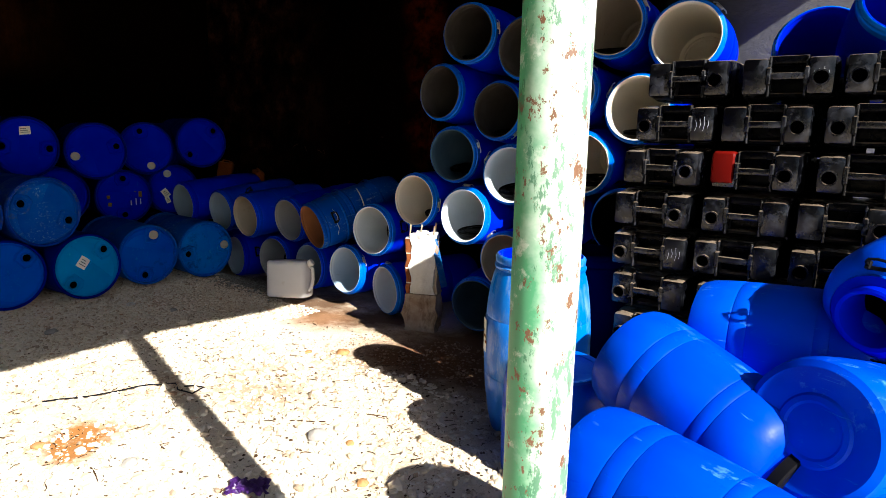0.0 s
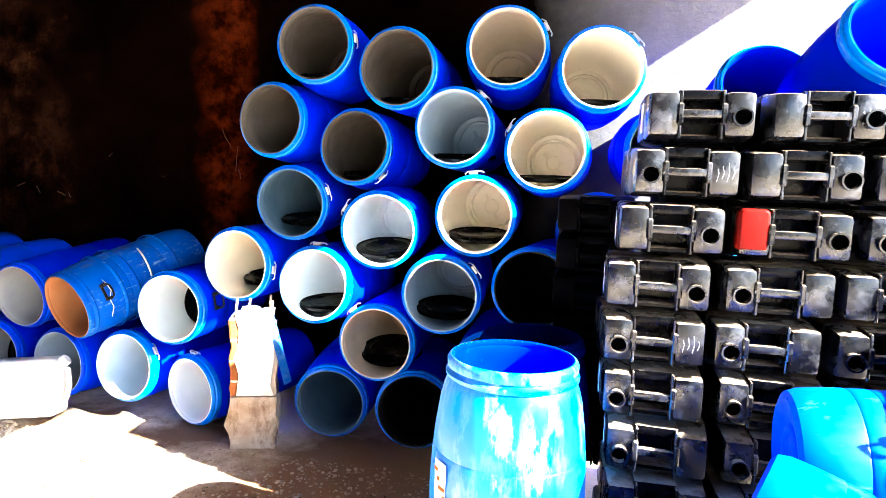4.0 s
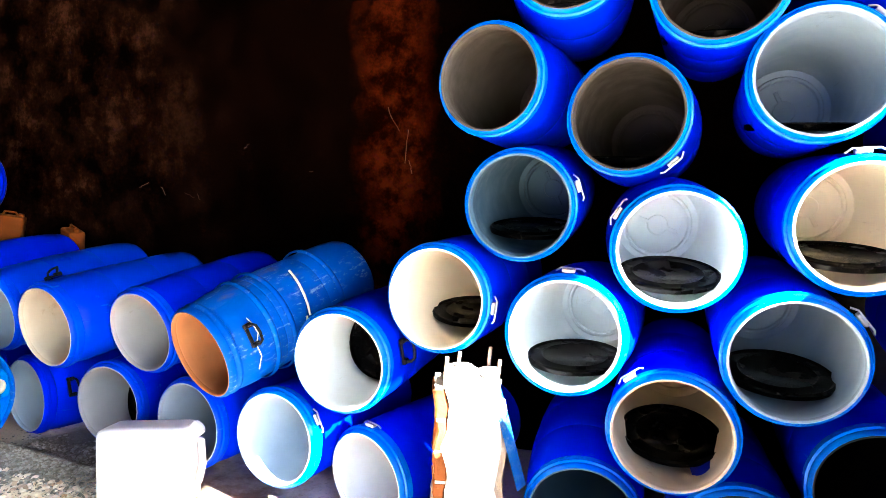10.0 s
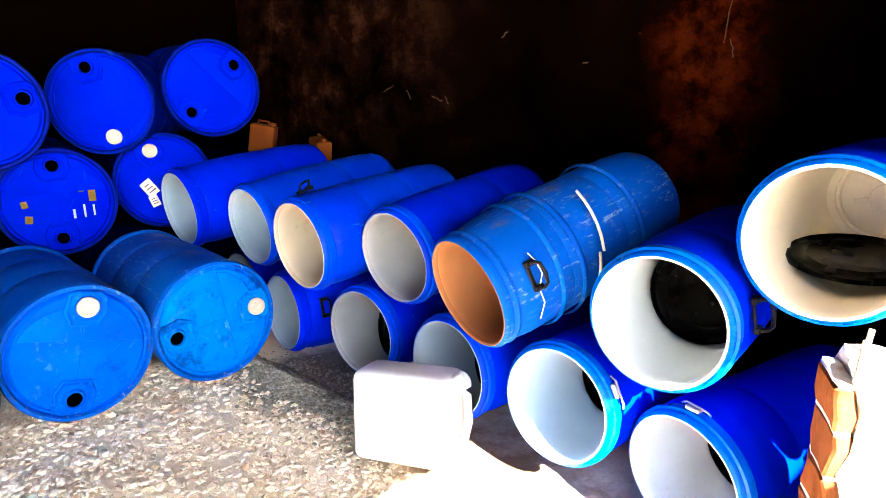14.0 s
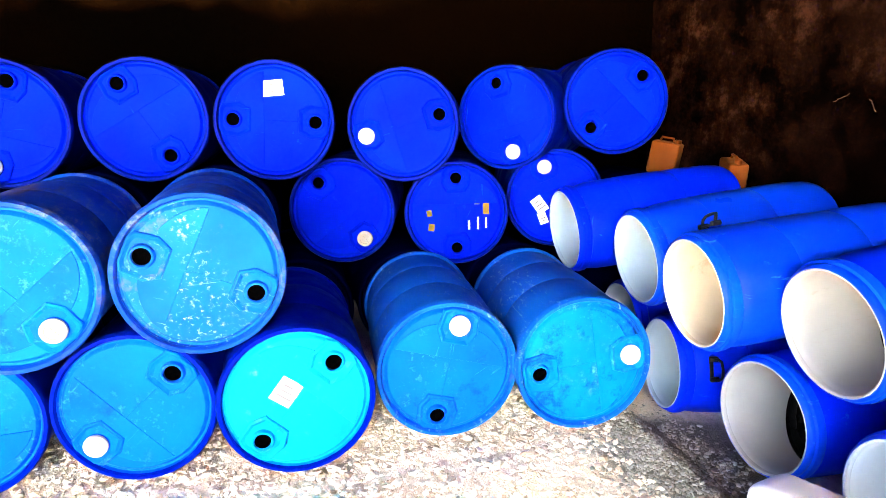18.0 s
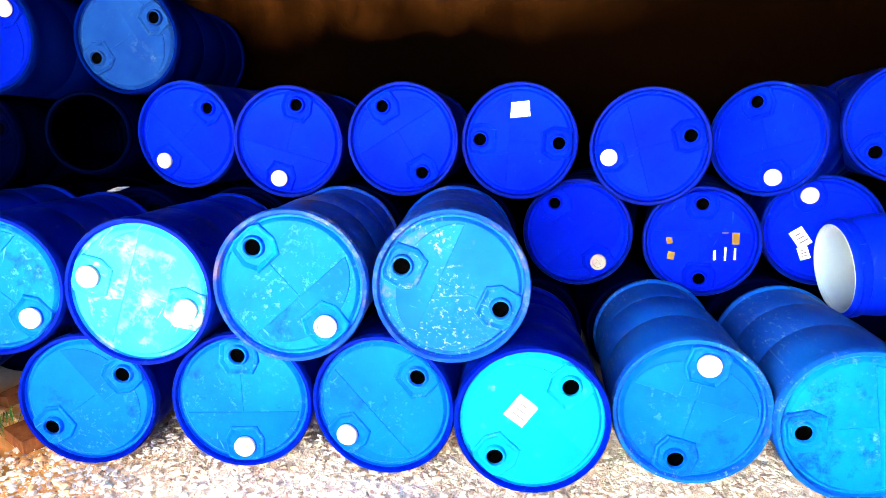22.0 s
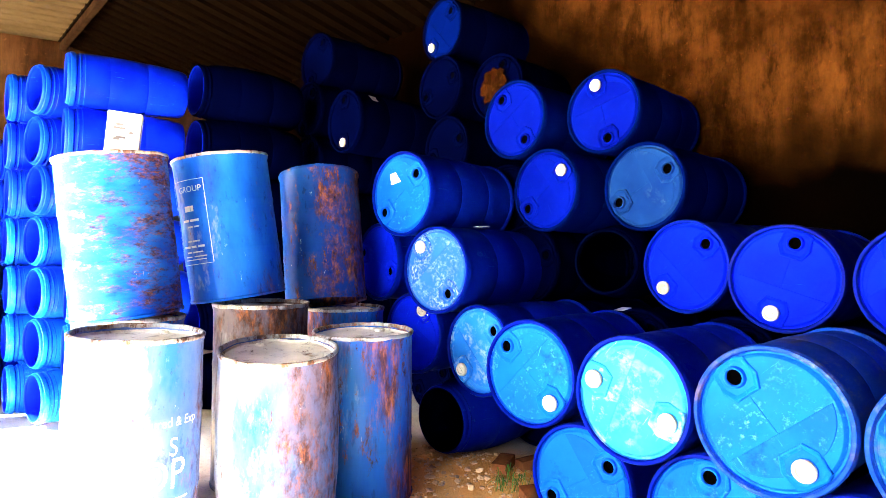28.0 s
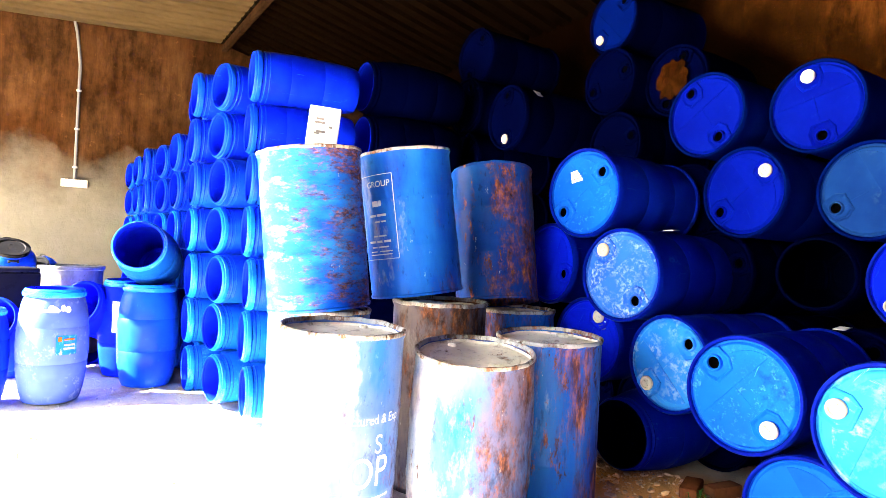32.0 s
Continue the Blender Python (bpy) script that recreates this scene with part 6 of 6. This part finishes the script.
for x, y, rz in ((-3.09, -2.03, 30), (-2.72, -2.85, -40), (-2.66, -2.48, 75), (-3.4, -1.7, 10)):
    bm = bmesh.new()
    rows = [[bm.verts.new((0.09 * (i / 6 - 0.5), 0.02 * math.sin(math.pi * min(1, max(0.04, i / 6))) * s, 0.012 + 0.012 * math.sin(i) + 0.006 * abs(s))) for s in (-1, 0, 1)] for i in range(7)]
    for a, b in zip(rows, rows[1:]):
        for j in range(2):
            bm.faces.new((a[j], a[j + 1], b[j + 1], b[j]))
    tagged(part("dry_leaf", bm, LEAF, m=pose(x, y, ground_h(x, y), 0, 0, rz)), "dry orange-brown leaf lying on the earth", "leaf", "fallen leaves")

# litter on the sunlit earth: a cable, a stick, single stones, twigs and dark chips
def bent(points, lift, r):
    pts = []
    for (ax, ay), (bx, by) in zip(points, points[1:]):
        for k in range(4):
            x, y = ax + (bx - ax) * k / 4, ay + (by - ay) * k / 4
            pts.append((x + 0.012 * noise.noise((x * 8, y * 8, 1)), y + 0.012 * noise.noise((x * 8, y * 8, 5)), ground_h(x, y) + lift + 0.010 * noise.noise((x * 6, y * 6, 3))))
    return tube(pts, r, 7)


tagged(part("cable", bent([(-3.62, 1.30), (-3.48, 1.57), (-3.41, 1.79), (-3.33, 1.91), (-3.22, 1.86), (-3.08, 1.87), (-3.13, 1.96), (-3.22, 1.96), (-3.26, 1.90)], 0.013, 0.0042), BLACK), "thin black cable lying in a loop on the earth", "cable")
for k, ((ax, ay), (bx, by)) in enumerate((((-2.41, 2.0), (-2.24, 2.13)), ((-2.03, 2.05), (-1.9, 2.12)), ((-2.2, 2.32), (-2.06, 2.4)), ((-2.75, 1.15), (-2.6, 1.12)), ((-3.0, 2.35), (-2.9, 2.46)))):
    tagged(part("twig", bent([(ax, ay), ((ax + bx) / 2 + 0.01, (ay + by) / 2), (bx, by)], 0.002, 0.0035), WOOD), "thin dry twig lying on the earth", "twig", "scattered twigs")


def stone(x, y, s, mat, label, seed):
    bm = bmesh.new()
    bmesh.ops.create_icosphere(bm, subdivisions=3, radius=s)
    for v in bm.verts:
        q = v.co * (1.4 / s)
        v.co *= 1 + 0.22 * noise.noise(q + Vector((seed, 0, 0))) + 0.08 * noise.noise(q * 3 + Vector((0, seed, 0)))
        v.co.z *= 0.55
    tagged(part("stone", bm, mat, m=pose(x, y, ground_h(x, y) + 0.22 * s, 0, 0, seed * 40)), label, "stone", "single stones")


for k, (x, y, s, kind) in enumerate(((-2.17, 1.97, 0.05, 2), (-3.08, 3.06, 0.045, 1), (-4.19, 2.96, 0.035, 0), (-2.17, 2.58, 0.03, 0), (-3.13, 1.09, 0.03, 1), (-2.65, 1.28, 0.035, 2), (-3.26, 2.89, 0.025, 1), (-3.41, 3.30, 0.03, 0), (-3.45, 1.18, 0.035, 0), (-4.30, 1.82, 0.03, 0),
                                     (-2.89, 1.98, 0.024, 0), (-1.72, 1.82, 0.028, 1), (-2.01, 2.04, 0.022, 1), (-2.85, 1.30, 0.03, 0), (-2.95, 1.20, 0.024, 0), (-2.72, 1.42, 0.02, 0), (-4.85, 2.80, 0.03, 2), (-4.9, 1.87, 0.045, 2), (-5.2, 2.62, 0.035, 0))):
    stone(x, y, s, (LIME, ORANGE_STONE, CONCRETE)[kind], ("whitish stone lying on the earth", "orange-brown stone lying on the earth", "grey lump of cement on the earth")[kind], k + 1.0)
SLATY = PEBBLE.copy()
SLATY.name = "dark_slaty_gravel"
for k, c in zip([n for n in SLATY.node_tree.nodes if n.type == "VALTORGB"][0].color_ramp.elements, ((0.015, 0.02, 0.02), (0.035, 0.045, 0.043), (0.08, 0.10, 0.095), (0.24, 0.27, 0.25), (0.03, 0.035, 0.035))):
    k.color = (*c, 1)
pebbles("dark_gravel", 7000, lambda r: (-5.33 + 0.24 * r.standard_normal(), 3.90 + 0.13 * r.standard_normal()), (0.004, 0.014), "dark greenish-grey gravel spilt in the corner", 9, SLATY)
pebbles("dark_chips", 4200, lambda r: (-4.6 + 3.8 * r.random(), 0.5 + 3.1 * r.random()), (0.003, 0.010), "dark chips and dry leaf scraps on the earth", 8, CHIP)


def straw(name, count, seed):
    """Short dry stalks strewn over the sunlit earth, joined into one mesh."""
    rng = np.random.default_rng(seed)
    verts, faces = [], []
    for i in range(count):
        x, y, a, ln, w = -4.4 + 3.7 * rng.random(), 0.5 + 2.6 * rng.random(), rng.random() * TAU, 0.012 + 0.05 * rng.random() ** 2, 0.0012 + 0.0014 * rng.random()
        dx, dy = math.cos(a), math.sin(a)
        for k in (-0.5, 0.1, 0.5):
            px, py = x + dx * ln * k - dy * ln * 0.12 * (k == 0.1), y + dy * ln * k + dx * ln * 0.12 * (k == 0.1)
            z = ground_h(px, py) + 0.003
            verts += [(px - dy * w, py + dx * w, z), (px + dy * w, py - dx * w, z), (px, py, z + 1.6 * w)]
        b = 9 * i
        for r in (0, 3):
            for j in range(3):
                faces.append((b + r + j, b + r + (j + 1) % 3, b + r + 3 + (j + 1) % 3, b + r + 3 + j))
        faces += [(b, b + 1, b + 2), (b + 8, b + 7, b + 6)]
    me = bpy.data.meshes.new(name)
    me.from_pydata(verts, [], faces)
    me.materials.append(CHIP)
    return tagged(new(name, me), "short dry stalks and splinters strewn on the earth", "straw", kind="stuff")


straw("straw", 1500, 12)
VIOLET = plastic("violet_film", (0.05, 0.012, 0.12), (0.10, 0.03, 0.22), (0.3, 0.2, 0.4), 0.55, 0.3, gloss=0.3)


def plastic_scrap(x, y):
    bm = bmesh.new()
    n = 14
    grid = [[bm.verts.new((0.17 * (i / n - 0.5) * (1 + 0.3 * noise.noise((j * 0.5, 1, 0))), 0.11 * (j / n - 0.5) * (1 + 0.4 * noise.noise((i * 0.4, 5, 0))), 0.022 + 0.022 * noise.noise((i * 0.55, j * 0.55, 2)) + 0.010 * noise.noise((i * 1.3, j * 1.3, 7)))) for j in range(n + 1)] for i in range(n + 1)]
    for i in range(n):
        for j in range(n):
            bm.faces.new((grid[i][j], grid[i + 1][j], grid[i + 1][j + 1], grid[i][j + 1]))
    bmesh.ops.solidify(bm, geom=bm.faces[:], thickness=0.002)
    return tagged(part("plastic_scrap", bm, VIOLET, m=pose(x, y, ground_h(x, y), 0, 0, 40), smooth=False), "crumpled violet plastic film lying on the earth", "litter")


plastic_scrap(-2.06, 1.48)
